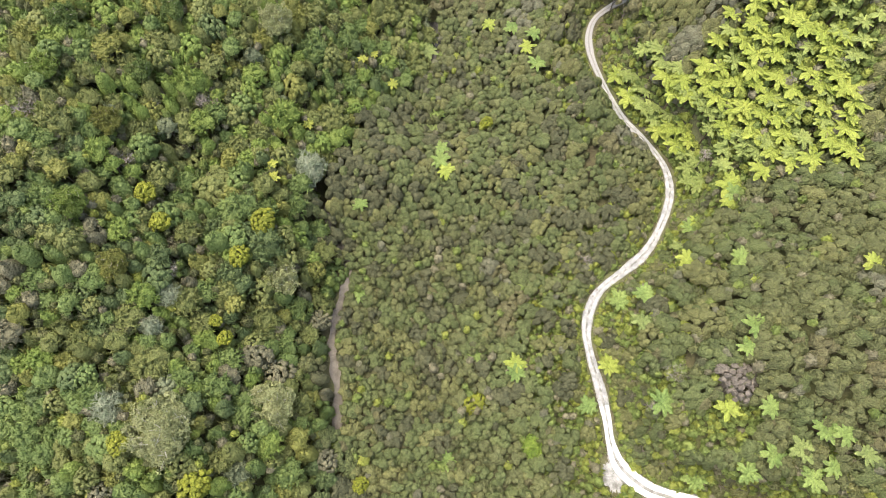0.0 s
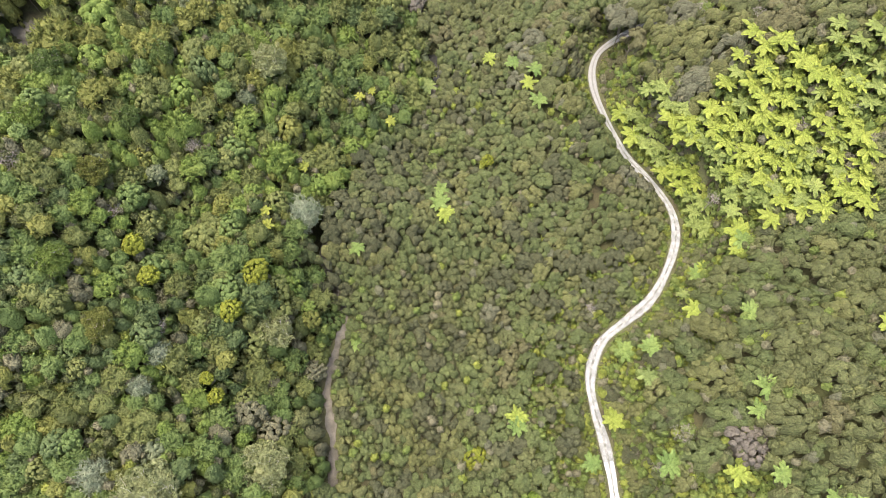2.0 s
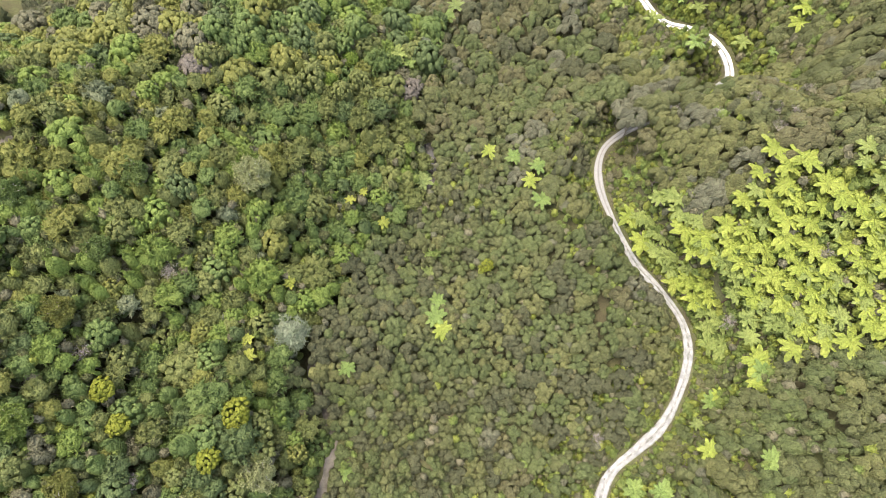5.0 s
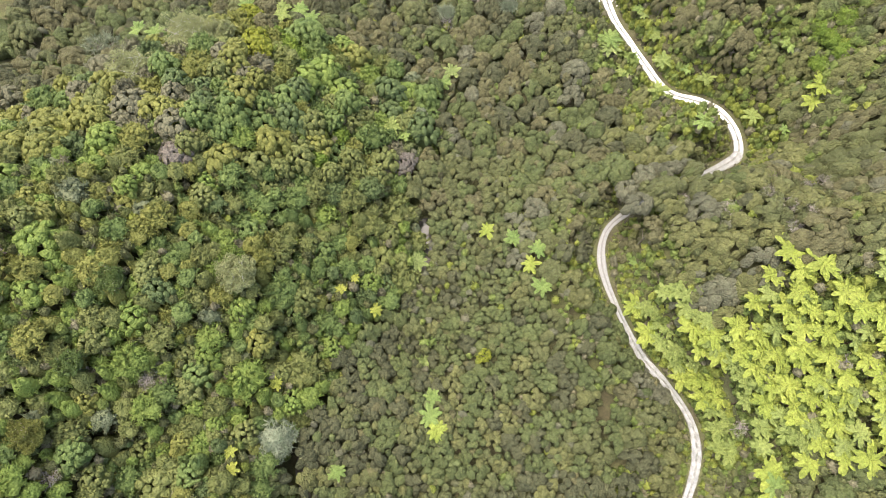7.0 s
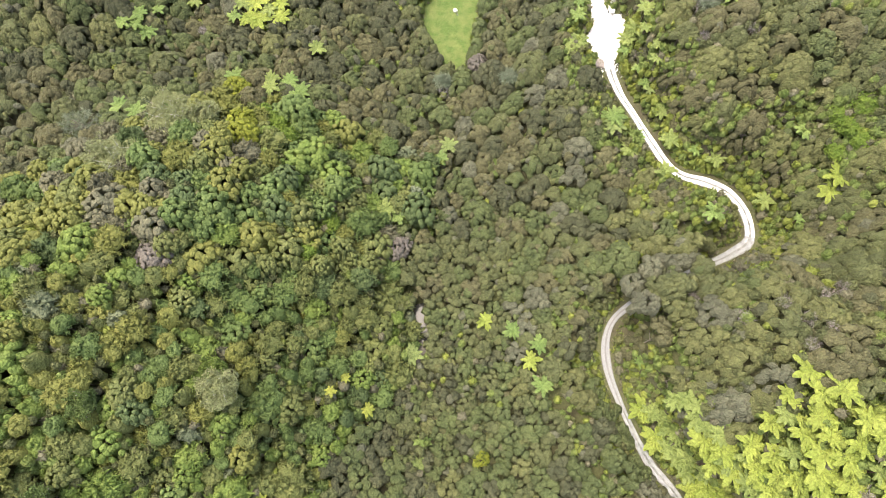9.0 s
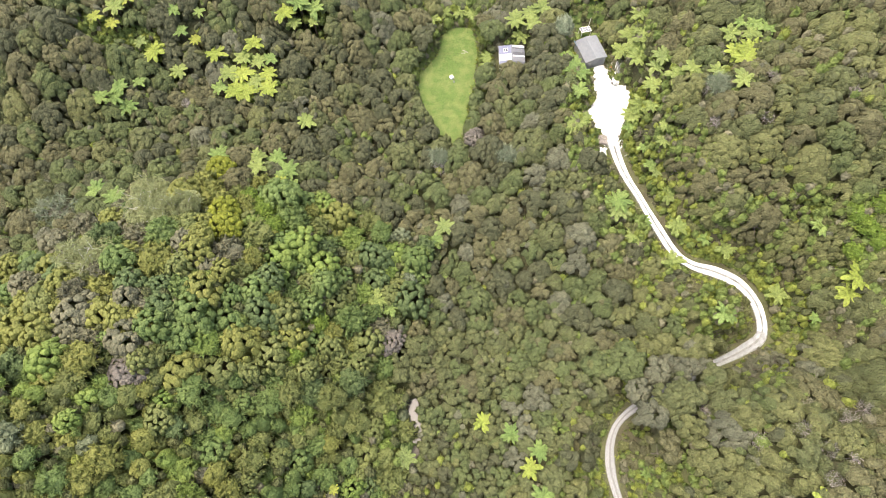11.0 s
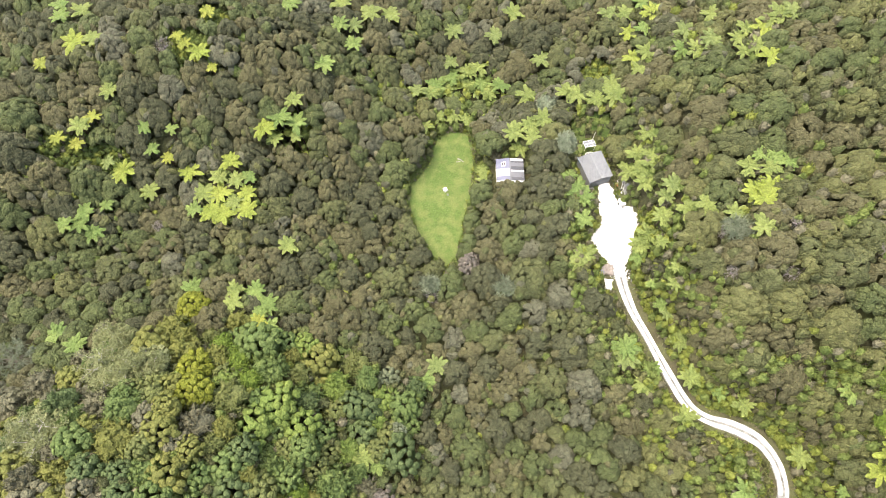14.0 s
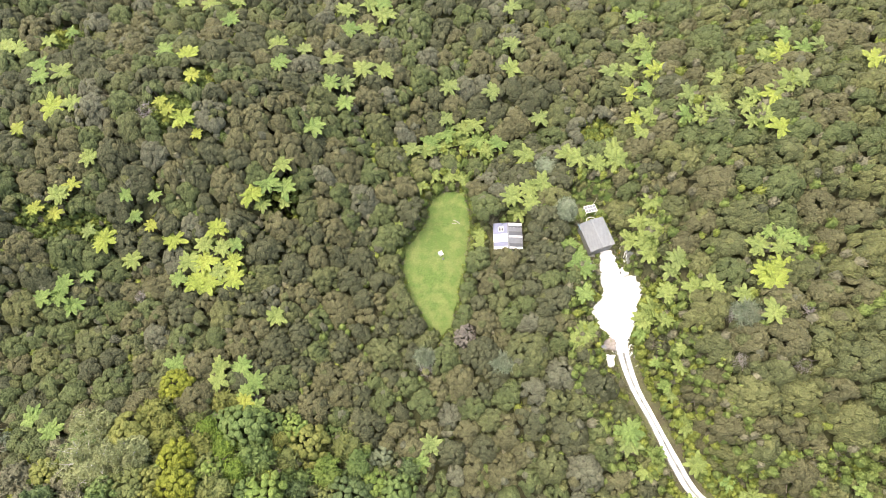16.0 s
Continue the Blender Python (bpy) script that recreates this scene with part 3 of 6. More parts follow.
def leaning(shape, sx, sy):
    v, f = shape
    return v + np.stack([v[:, 2] * sx, v[:, 2] * sy, 0 * v[:, 2]], 1), f


def limb(p, q, r0, r1, sides=5):
    """A tapered stick from p to q."""
    p, q = np.array(p, float), np.array(q, float)
    d = unit(q - p)
    s = unit(np.cross(d, (0.3, 0.8, 0.52)))
    t = np.cross(d, s)
    a = np.arange(sides) * 2 * math.pi / sides
    ring = np.cos(a)[:, None] * s + np.sin(a)[:, None] * t
    v = np.vstack([p + ring * r0, q + ring * r1])
    i = np.arange(sides)
    j = (i + 1) % sides
    f = np.vstack([np.stack([i, j, j + sides], 1), np.stack([i, j + sides, i + sides], 1)])
    return v, f


def trunk_shape(seed, limbs=5):
    """Trunk and limbs of a tree of height 1 and crown radius 1, the foot at 0."""
    rng = np.random.default_rng(seed)
    bend = rng.uniform(-0.08, 0.08, 2)
    pieces = [limb((0, 0, -0.12), (bend[0], bend[1], 0.4), 0.085, 0.06, 6), limb((bend[0], bend[1], 0.4), (0, 0, 0.88), 0.06, 0.02, 6)]
    for k in range(limbs):
        a = k * 2.4 + rng.uniform(0, 0.6)
        r = rng.uniform(0.45, 0.75)
        pieces.append(limb((bend[0] * 0.8, bend[1] * 0.8, 0.38 + 0.07 * k), (r * math.cos(a), r * math.sin(a), 0.66 + 0.05 * k), 0.035, 0.012, 4))
    return joined(pieces)


KNOBS = [knob(10 + k) for k in range(16)]
# bush crowns: broad rosettes, spires, fine-leaved domes, close round crowns
BUSH_SHAPES = ([leaning(tufted(40 + k, 19, 0.85, 0.25, 0.52, 0.20, 9), 0.12 - 0.05 * k, -0.08 - 0.05 * (k % 3)) for k in range(5)]
               + [leaning(tufted(50 + k, 21, 1.05, 0.7, 0.50, 0.18, 9), -0.10 + 0.05 * k, -0.12 + 0.04 * k) for k in range(5)]
               + [tufted(60 + k, 34, 0.70, 0.10, 0.34, 0.14, 7, 0.8) for k in range(4)]
               + [knobby(80 + k, 30, 0.55, 0.19) for k in range(6)])
FAR_SHAPES = [crown(70 + k, 9, 0.6, 0.35, 12, 0.3, 0.25, rings=4, segs=9) for k in range(3)]
TRUNKS = [trunk_shape(90 + k) for k in range(3)]
STICK = joined([limb((0, 0, -0.15), (0.03, 0.02, 0.85), 0.075, 0.03, 4), limb((0, 0, 0.4), (0.5, 0.1, 0.75), 0.03, 0.01, 3),
                limb((0, 0, 0.45), (-0.3, 0.4, 0.8), 0.03, 0.01, 3)])

# ---- where the ferns stand ----
FERNS_SLOPE_LOW = [
    (55.9, 52.7), (75, 54.3), (61.4, 54.4), (65.8, 54.7), (68.9, 54.7), (49.9, 54.9), (74, 55.9), (72.2, 57.1), (62.8, 57.6), (74.1, 59.1),
    (71.1, 59.6), (64.9, 60.2), (47.4, 60.8), (74.4, 61.3), (60.5, 61.4), (48.8, 62.2), (64.4, 63), (75, 63.3), (59.7, 63.5), (70.5, 63.7),
    (56.1, 63.8), (61.8, 64.4), (65.9, 65), (74.1, 65.5), (52.5, 65.8), (50.1, 66), (58.9, 66.4), (57.2, 66.8), (46.3, 66.9), (70.2, 67.1),
    (62.2, 67.5), (65.7, 67.6), (72.3, 67.9), (51.3, 68.6), (45, 68.8),
]
FERNS_SLOPE_HIGH = [
    (46.8, 69.6), (68.1, 69.6), (54.7, 69.7), (49.3, 69.8), (63.6, 69.8), (60.1, 70.2), (70.5, 70.9), (57.4, 70.9), (50.4, 71.9), (55.4, 71.9),
    (60, 72.4), (70.7, 72.7), (53.1, 72.7), (72.7, 73.4), (62.9, 73.8), (48, 73.8), (54.9, 74.8), (60.2, 74.9), (69, 75.1), (49.2, 75.8),
    (64.2, 76), (52.2, 76.4), (66.7, 77), (46.8, 77.3), (60.8, 77.4), (58.1, 77.7), (41.6, 78.1), (64.8, 79.3), (54.3, 79.6), (59.6, 80),
    (39.4, 83.4), (56.1, 83.5), (59.9, 83.5), (62.3, 83.8), (58.5, 86.5),
]
FERNS_NEAR = [
    (44.2, -0.9), (57.5, -0.9), (49.2, 0.3), (60.2, 0.9), (0.5, 2.6), (64.1, 2.7), (52.5, 2.9), (56.1, 3.6), (61.5, 5.6), (59.1, 6.3),
    (46.7, 9.9), (52.2, 10), (37.6, 11.6), (26.5, 11.9), (14.1, 18.5), (31.3, 19.4), (50, 19.4), (14, 20.4), (6.9, 22.6), (51.7, 23),
    (36.1, 26), (37.4, 31.5), (69.6, 31.7), (34.2, 31.7), (-17, 35.4), (53.5, 36.3), (45.8, 38), (49.8, 46.5), (55.1, 49.2), (56.4, 51),
    (-17.2, 53.9), (0.8, 60.7), (-0.3, 63.3), (-1.7, 74), (-1, 78.3), (21.9, 88), (19.9, 92.8), (21.4, 95.7), (16.8, 98.6),
]
FERNS_MIDDLE = [
    (0.1, 66.7), (-2.9, 94.8), (11.6, 100.9), (34.9, 100.9), (51.5, 116.4), (53.6, 117.8), (-5.9, 122.2), (-8.9, 123.9),
    (42.1, 136), (43.6, 138.4), (39.9, 141.6), (-26.4, 146.6), (-28.6, 149.4), (-33.8, 151.5),
]
FERNS_YELLOW = [
    (-32.3, 54.1), (-32.7, 56.9), (-27.4, 68.5), (-11.1, 83.9), (-17.2, 86.7), (-15.1, 89.6),
]
FERNS_BRIGHT = [
    (74.7, 120.5), (75.6, 123), (61, 164.2), (60.3, 165.9), (62.6, 166.7), (-40.4, 170.7), (-38.2, 170.7), (-33.4, 171.3), (-38.9, 174.5), (-33.5, 174.6),
    (-57.4, 178.1), (-44.8, 178.6), (-36.6, 180.7), (-29.8, 186.6), (65.5, 190.9), (-40.5, 197.4), (65.8, 198), (45.4, 200.4), (-66.1, 201), (81.2, 201.1),
    (45.2, 207.2), (70.4, 208), (50.1, 210.5), (-41.7, 212),
]
FERNS_LIME_NEAR = [
    (66.2, 116.2), (67.1, 122.9), (-8.4, 123.5), (64.5, 123.5), (48.5, 129.8), (58.4, 131.6), (50, 136.5), (48.7, 143), (-34.1, 154.3), (59.6, 158.8),
    (32.4, 158.8), (56.4, 162.3), (45.6, 163.4), (-25.1, 164.4), (53.3, 165.1), (47.1, 165.3), (50.8, 165.3), (-36.1, 172.9), (45.4, 173.6), (-52.8, 174.7),
    (45, 175.8), (46.9, 177), (43.2, 177.1), (-35.7, 177.2), (-38.9, 177.7), (46.6, 178.7), (44.8, 179.6), (46.4, 183), (-64.5, 185.1), (22.6, 185.2),
    (24.7, 185.5), (21.1, 187.5), (24.5, 189), (27.3, 189.8), (-58.7, 191.6), (-23.7, 191.9), (37.6, 192.2),
]
FERNS_LIME_FAR = [
    (41, 192.3), (62, 193.5), (64.1, 194), (34.2, 194.2), (40.8, 195), (32.6, 195.6), (61.8, 196.7), (46.2, 197.3), (55.2, 197.3), (24.8, 198.2),
    (63.5, 198.8), (67.4, 199.5), (69.2, 200.3), (47.9, 200.8), (-61.9, 201.2), (16.8, 201.3), (7.6, 202.6), (11.9, 203.7), (59, 205.2), (11.9, 206.1),
    (14.4, 206.8), (67.6, 207.5), (-66.2, 209.1), (45.2, 212), (-9.3, 215.6), (-4.9, 216), (50, 216.4), (-77.7, 216.5), (-80, 216.8), (-15.6, 216.9),
    (48.8, 218.7), (-26.5, 219.7), (-9, 227.5), (-5.5, 232.1), (-43, 232.5), (-48.4, 232.8), (-37.2, 234), (-8.7, 234.9),
]
FERNS_GREEN_TALL_NEAR = [
    (51.5, 115), (64.8, 121.1), (71.1, 132.5), (42.3, 136.1), (2.5, 137.6), (39, 140.3), (4.8, 140.5), (-52.3, 141), (39, 142), (-58.9, 142.6),
    (-63.9, 145.1), (-27.7, 151.2), (-30.1, 154.4), (-41.7, 154.5), (31.4, 157.3), (44.1, 161.9), (-62.5, 165.9), (33.1, 166.2), (-67.2, 166.5), (-64.7, 167.2),
    (-63.9, 169.3), (63.8, 170.8), (60.3, 171.2), (-44, 171.3), (33.6, 171.4), (67.3, 171.9), (65.2, 173), (32.7, 173.3), (62.5, 173.6), (-42.2, 174.5),
    (31.4, 176.3),
]
FERNS_GREEN_TALL_FAR = [
    (-23.4, 188), (-26.5, 188.6), (53.2, 198.3), (-18, 199.7), (70.9, 200.4), (3.9, 200.8), (13.8, 202), (19.2, 202.4), (54.4, 202.7), (5.1, 202.9),
    (15, 203.5), (8.2, 205), (-12.3, 206.4), (48.1, 206.9), (73.4, 207.7), (-70.8, 208.3), (-15.3, 210), (-71.9, 211.7), (18, 212), (-25.1, 212.7),
    (72.1, 213), (-46.6, 213.7), (49.2, 214.3), (22.1, 215.8), (47.1, 218.3), (22.4, 222.3), (48.7, 226.1), (-12.7, 227.2), (-38, 227.8), (-13.7, 233.1),
    (-5.5, 235.3),
]
FERNS_SILVER = [
    (47.9, 169.3), (49.3, 171.1), (57.9, 198.2), (0.9, 200.7), (27.7, 205.2), (75.9, 207.5), (8.3, 208.2), (-12.5, 211), (41.9, 212.5), (8.9, 214),
    (23, 232.8),
]
FERNS_YELLOWISH = [
    (-28.4, 147.8), (14.9, 178.9), (-48.8, 180.9), (14.7, 181.1), (-64.9, 181.5), (-67.6, 181.9), (-62.2, 187), (-38.3, 195.1), (-72.7, 197.3), (-43, 198.8),
    (-44.5, 200.1), (-39.5, 205.9),
]
FERNS_LOW = [
    (-60.5, 171.2), (-33.2, 177.8), (-59.9, 179.3), (-51.8, 182.2), (-27.9, 184.9), (-47.6, 185.5), (-23.6, 185.6), (-52.8, 185.8), (-72.2, 218.6), (-21.3, 219.1),
    (-68.5, 221.2),
]
FERNS_LAWN = [(5.5, 195.3), (8.6, 195.6), (2.6, 192.6), (0.6, 188.8), (11.6, 194.6), (-1.8, 184.0)]
_more = random.Random(4)
FERNS_FILL = []
while len(FERNS_FILL) < 40:
    x, y = _more.uniform(46, 78), _more.uniform(54, 86)
    if 1 - math.hypot((x - 62 - 0.25 * (y - 69)) / 15.0, (y - 69.5) / 15.0) > 0 and all(math.hypot(x - a, y - b) > 1.5 for a, b in FERNS_SLOPE_LOW + FERNS_SLOPE_HIGH + FERNS_FILL):
        FERNS_FILL.append((x, y))
while len(FERNS_FILL) < 62:
    y = _more.uniform(60, 84)
    x = float(np.interp(y, ROAD_LINE[:, 1], ROAD_LINE[:, 0])) + _more.uniform(3.0, 10.0)
    if all(math.hypot(x - a, y - b) > 1.6 for a, b in FERNS_SLOPE_LOW + FERNS_SLOPE_HIGH + FERNS_FILL):
        FERNS_FILL.append((x, y))
FERNS_BANK = []
for k in range(70):
    at = ROAD_LINE[_more.randrange(len(ROAD_LINE))]
    x, y = at[0] + _more.uniform(2.6, 7.0), at[1] + _more.uniform(-1, 1)
    if (116 < y < 168 or 58 < y < 92 or 20 < y < 52 and k % 3 == 0) and all(math.hypot(x - a, y - b) > 1.9 for a, b in FERNS_BANK):
        FERNS_BANK.append((x, y))
FERNS_MIDDLE = [p for p in FERNS_MIDDLE if all(math.hypot(p[0] - a, p[1] - b) > 2.0 for a, b in FERNS_LIME_NEAR + FERNS_GREEN_TALL_NEAR)]
FERNS_KNOWN = (FERNS_FILL + FERNS_SLOPE_LOW + FERNS_SLOPE_HIGH + FERNS_BRIGHT + FERNS_LIME_NEAR + FERNS_LIME_FAR + FERNS_GREEN_TALL_NEAR + FERNS_GREEN_TALL_FAR
                  + FERNS_SILVER + FERNS_YELLOWISH + FERNS_LOW)
FERNS_BANK = [p for p in FERNS_BANK if all(math.hypot(p[0] - a, p[1] - b) > 2.4 for a, b in FERNS_KNOWN)]
ALL_FERNS = FERNS_KNOWN + FERNS_LAWN + FERNS_BANK + FERNS_YELLOW + FERNS_NEAR + FERNS_MIDDLE

# Trees with a look of their own: x, y, crown radius.
GOLD_BUSHES = [(6.1, 13.2, 2.4), (-33.0, 44.2, 2.3), (-52.5, 47.5, 1.8), (-49.4, 42.2, 1.7), (-36.1, 37.1, 1.8), (-38.2, 23.0, 1.3), (-48.9, 5.0, 1.6),
               (-39.0, -1.0, 2.6), (-15.3, -1.4, 1.4), (10.3, 75.0, 1.3), (-39.6, 25.8, 1.1), (-36.4, 138.2, 2.8), (-35.0, 133.8, 2.9), (-41.0, 150.6, 2.8)]
DEAD_BUSHES = [(40.3, 16.4, 2.2), (-68.8, 57.5, 2.6), (-45.7, 67.7, 1.8), (-56.0, 53.2, 1.5), (-46.6, 33.8, 1.5), (29.0, 40.6, 1.2), (3.9, 154.6, 1.8),
               (52.5, 96.0, 1.6), (57.5, 97.5, 1.5), (47.5, 101.0, 1.4), (66.0, 69.5, 1.6), (73.0, 70.5, 1.5), (36.5, 11.0, 1.3),
               (-10.0, 23.0, 1.2), (53.0, 60.2, 1.4), (-51.0, 168.0, 1.5), (-47.5, 199.0, 1.8),
               (60.0, 94.5, 1.6), (62.8, 93.4, 1.5), (65.5, 99.0, 1.6), (59.5, 90.6, 1.4), (69.0, 100.5, 1.5), (54.5, 159.5, 1.6), (64.2, 158.7, 1.2), (61.9, 150.7, 1.5), (54.6, 152.0, 1.5), (74.9, 152.5, 1.4)]
PALE_TREES = [(-43.6, 7.1, 5.0), (-30.2, 11.7, 4.2), (-30.2, 35.1, 3.4), (-32.8, 85.6, 3.2), (-48.5, 137.0, 5.2), (-42.6, 138.5, 2.9), (-56.5, 126.0, 5.0), (-51.5, 143.0, 3.4)]
SILVER_TREES = [(28.5, 194.2, 2.2), (31.3, 183.2, 2.0), (-27.4, 58.8, 3.4), (-52.5, 10.5, 3.0), (-47.0, 29.5, 2.2), (-49.0, 24.0, 2.0), (-2.5, 128.5, 1.6)]
FLAX = [(-70.5, 140.6, 5.0), (56.4, 159.3, 2.8), (18.2, 154.8, 2.3), (3.7, 156.6, 2.0)]
BROWN_TREES = [(-45.5, 107.3, 3.2), (-6.0, 116.0, 2.8), (48.8, 14.6, 3.3), (11.5, 160.2, 2.2)]
LIME_TREES = [(16.5, 5.1, 2.2), (76.1, 133.3, 2.6), (77.6, 130.8, 2.5), (75.6, 127.8, 2.2), (79.6, 134.0, 2.4), (78.6, 128.0, 2.2), (55.1, 121.9, 1.5), (-30.4, 139.7, 2.6), (-33.5, 143.0, 2.2), (-27.5, 136.0, 2.2), (-18.5, 118.0, 2.2), (-22.0, 112.0, 2.0)]
OPENINGS = [(-42.9, 199.3, 4.2), (-67.0, 180.5, 4.0), (-39.0, 206.7, 3.4), (-70.7, 221.0, 4.0), (-59.8, 180.3, 3.4), (-24.0, 186.5, 3.6), (47.2, 7.6, 4.4),
            (70.3, 135.9, 2.5), (47.1, 144.5, 2.6), (48.0, 153.0, 2.8), (38.8, 200.0, 3.6)]  # bright scrub where no tree stands
LIMBY_TREES = [(-66.9, 76.9, 2.6), (-34.2, 88.7, 2.0), (-58.5, 58.9, 2.4), (-50.6, 82.8, 2.2), (-60.3, 41.8, 2.6), (-54.0, 32.9, 2.4), (-54.6, 69.4, 2.1), (-67.3, 65.8, 2.4)]
SPECIAL = LIMBY_TREES + LIME_TREES + GOLD_BUSHES + DEAD_BUSHES + PALE_TREES + SILVER_TREES + FLAX + BROWN_TREES


# ---- where the trees stand ----
def scattered(seed, box, radius_at, tries, taken, snug):
    """Trees thrown at random, kept where the crowns touch but hardly overlap."""
    rng = np.random.default_rng(seed)
    cell, table, out = 4.0, {}, []

    def put(x, y, r):
        table.setdefault((int(x // cell), int(y // cell)), []).append((x, y, r))

    for x, y, r in taken:
        put(x, y, r)
    px, py = rng.uniform(box[0], box[1], tries), rng.uniform(box[2], box[3], tries)
    radius = radius_at(px, py, rng.uniform(0, 1, tries))
    for x, y, r in zip(px.tolist(), py.tolist(), radius.tolist()):
        if r <= 0:
            continue
        i, j, free = int(x // cell), int(y // cell), True
        for a in (i - 2, i - 1, i, i + 1, i + 2):
            for b in (j - 2, j - 1, j, j + 1, j + 2):
                for u, v, q in table.get((a, b), ()):
                    if (x - u) ** 2 + (y - v) ** 2 < (snug * (r + q)) ** 2:
                        free = False
                        break
                if not free:
                    break
            if not free:
                break
        if free:
            put(x, y, r)
            out.append((x, y, r))
    return np.array(out)


def in_fern_slope(x, y):
    """The open slope of ferns over the drive, where no tree stands."""
    return 1 - np.hypot((x - 61.5 - 0.25 * (y - 69)) / 16.0, (y - 69.0) / 13.5)


def in_opening(x, y):
    """Above 0 in the openings of bright scrub."""
    inside = np.full(np.shape(x), -9.0)
    for cx, cy, r in OPENINGS:
        inside = np.maximum(inside, 1 - np.hypot((x - cx) / r, (y - cy) / (0.85 * r)))
    return inside


def round_garage(x, y, r):
    """True clear of the garage, the scrubby ground behind it and the clutter beside it."""
    turn_x, turn_y = (x - 37.2) * 0.946 + (y - 179.0) * 0.326, -(x - 37.2) * 0.326 + (y - 179.0) * 0.946
    ok = np.maximum(np.abs(turn_x) - 2.9, np.abs(turn_y) - 3.4) > r
    ok &= np.hypot((x - 36.3) / (3.6 + r), (y - 187.0) / (3.4 + r)) > 1
    ok &= np.hypot(x - 42.0, y - 175.3) > 1.9 + r
    ok &= np.hypot(x - 35.9, y - 173.2) > 1.5 + r
    return ok


def open_ground(x, y, r):
    """False where no trunk may stand."""
    d, _ = near_line(x, y, ROAD_LINE)
    c, _ = near_line(x, y, CREEK_LINE)
    ok = d > 1.55 + 0.9 * r
    hidden = (y > 97) & (y < 113) & (x > 37.5) & (x < 56)
    ok |= hidden & (d > np.where(x < 50, 1.1, 1.2 + 0.4 * r))
    bare = ((y > 8) & (y < 41)) | ((y > 53) & (y < 59)) | ((y > 90) & (y < 106))
    ok &= np.where(bare, c > 0.5 + 0.35 * (y < 60) + (0.66 + 0.09 * (y < 60)) * r, c > 0.5 + 0.15 * r) | (y > 148)
    ok &= in_clearing(x, y) < -0.65 * r
    ok &= in_yard(x, y) < -0.95 * r
    ok &= np.maximum(np.abs(x - 20.3) - 2.9, np.abs(y - 180.2) - 2.9) > 0.9 * r
    ok &= round_garage(x, y, 0.85 * r)
    ok &= in_fern_slope(x, y) < 0
    ok &= ~((y > 50) & (y < 68) & (d < 3.4) & (x < np.interp(y, ROAD_LINE[:, 1], ROAD_LINE[:, 0])))
    ok &= ~((y > 118) & (y < 168) & (d < 4.4) & (x > np.interp(y, ROAD_LINE[:, 1], ROAD_LINE[:, 0])))
    ok &= np.hypot(x + 72.5, y - 85.5) > 4.6
    ok &= in_opening(x, y) < 0
    ok &= np.hypot((x - 30.5) / 2.6, (y - 0.5) / 4.5) > 1
    ok &= np.hypot((x - 37.6) / (2.2 + 0.9 * r), (y - 156.2) / (3.4 + 0.9 * r)) > 1
    return ok


def seen_from_above(x, y, margin):
    """The stretch of land that the flight passes over."""
    half_w = 90 + 0.02 * np.maximum(y, 0) + 0.12 * np.maximum(y - 135, 0)
    return (np.abs(x - 3) < half_w + margin) & (y > -9 - margin) & (y < 246 + margin)


def radius_near(x, y, u):
    m = mixed(x, y)
    patchy = 0.5 + 0.5 * np.sin(x * 0.09 + 2 * np.sin(y * 0.05)) * np.sin(y * 0.08 + 1.0)
    kan = 1.45 + 0.85 * u + 0.25 * patchy + (0.45 + 1.6 * u**1.4) * smooth(108, 124, y) + (0.35 + 1.35 * u**1.4) * smooth(30, 42, x) * smooth(124, 108, y)
    bush = 1.2 + 1.05 * u + 0.9 * (u > 0.94) + (0.25 + 0.9 * u) * smooth(98, 112, y)
    r = kan * (1 - m) + bush * m
    return np.where(seen_from_above(x, y, 4) & open_ground(x, y, r), r, -1)


taken = [(x, y, 1.35 + 0.45 * (y > 140)) for x, y in ALL_FERNS] + [(x, y, r * 0.85) for x, y, r in SPECIAL]
TREES = scattered(5, (-112, 118, -14, 252), radius_near, 200000, taken, 0.68)


def radius_far(x, y, u):
    return np.where(~seen_from_above(x, y, 4), 4.2 + 3.4 * u, -1)


FAR = scattered(6, (-170, 175, -70, 320), radius_far, 9000, [], 0.56)


def batch(shapes, pick, x, y, z, r, rz, stretch, slot, lean=None):
    """Many copies of the shapes as one set of corners, triangles and materials."""
    vs, fs, ms, n = [], [], [], 0
    for k, (v, f) in enumerate(shapes):
        i = np.where(pick == k)[0]
        if not len(i):
            continue
        c, s = np.cos(rz[i])[:, None], np.sin(rz[i])[:, None]
        vx = (v[:, 0] * c - v[:, 1] * s) * r[i][:, None] + x[i][:, None]
        vy = (v[:, 0] * s + v[:, 1] * c) * r[i][:, None] + y[i][:, None]
        vz = v[:, 2] * stretch[i][:, None] + z[i][:, None]
        if lean is not None:
            vz = vz + (vx - x[i][:, None]) * lean[0][i][:, None] + (vy - y[i][:, None]) * lean[1][i][:, None]
        vs.append(np.stack([vx, vy, vz], -1).reshape(-1, 3))
        fs.append((f[None] + (np.arange(len(i)) * len(v))[:, None, None]).reshape(-1, 3) + n)
        ms.append(np.repeat(slot[i], len(f)))
        n += len(i) * len(v)
    return np.vstack(vs), np.vstack(fs), np.concatenate(ms)


def stuff(name, sets, mats, label, category):
    v, f, m, n = [], [], [], 0
    for a, b, c in sets:
        v.append(a)
        f.append(b + n)
        m.append(c)
        n += len(a)
    return tagged(new(name, mesh_from(name, np.vstack(v), np.vstack(f), mats, np.concatenate(m))), label, category, kind="stuff")


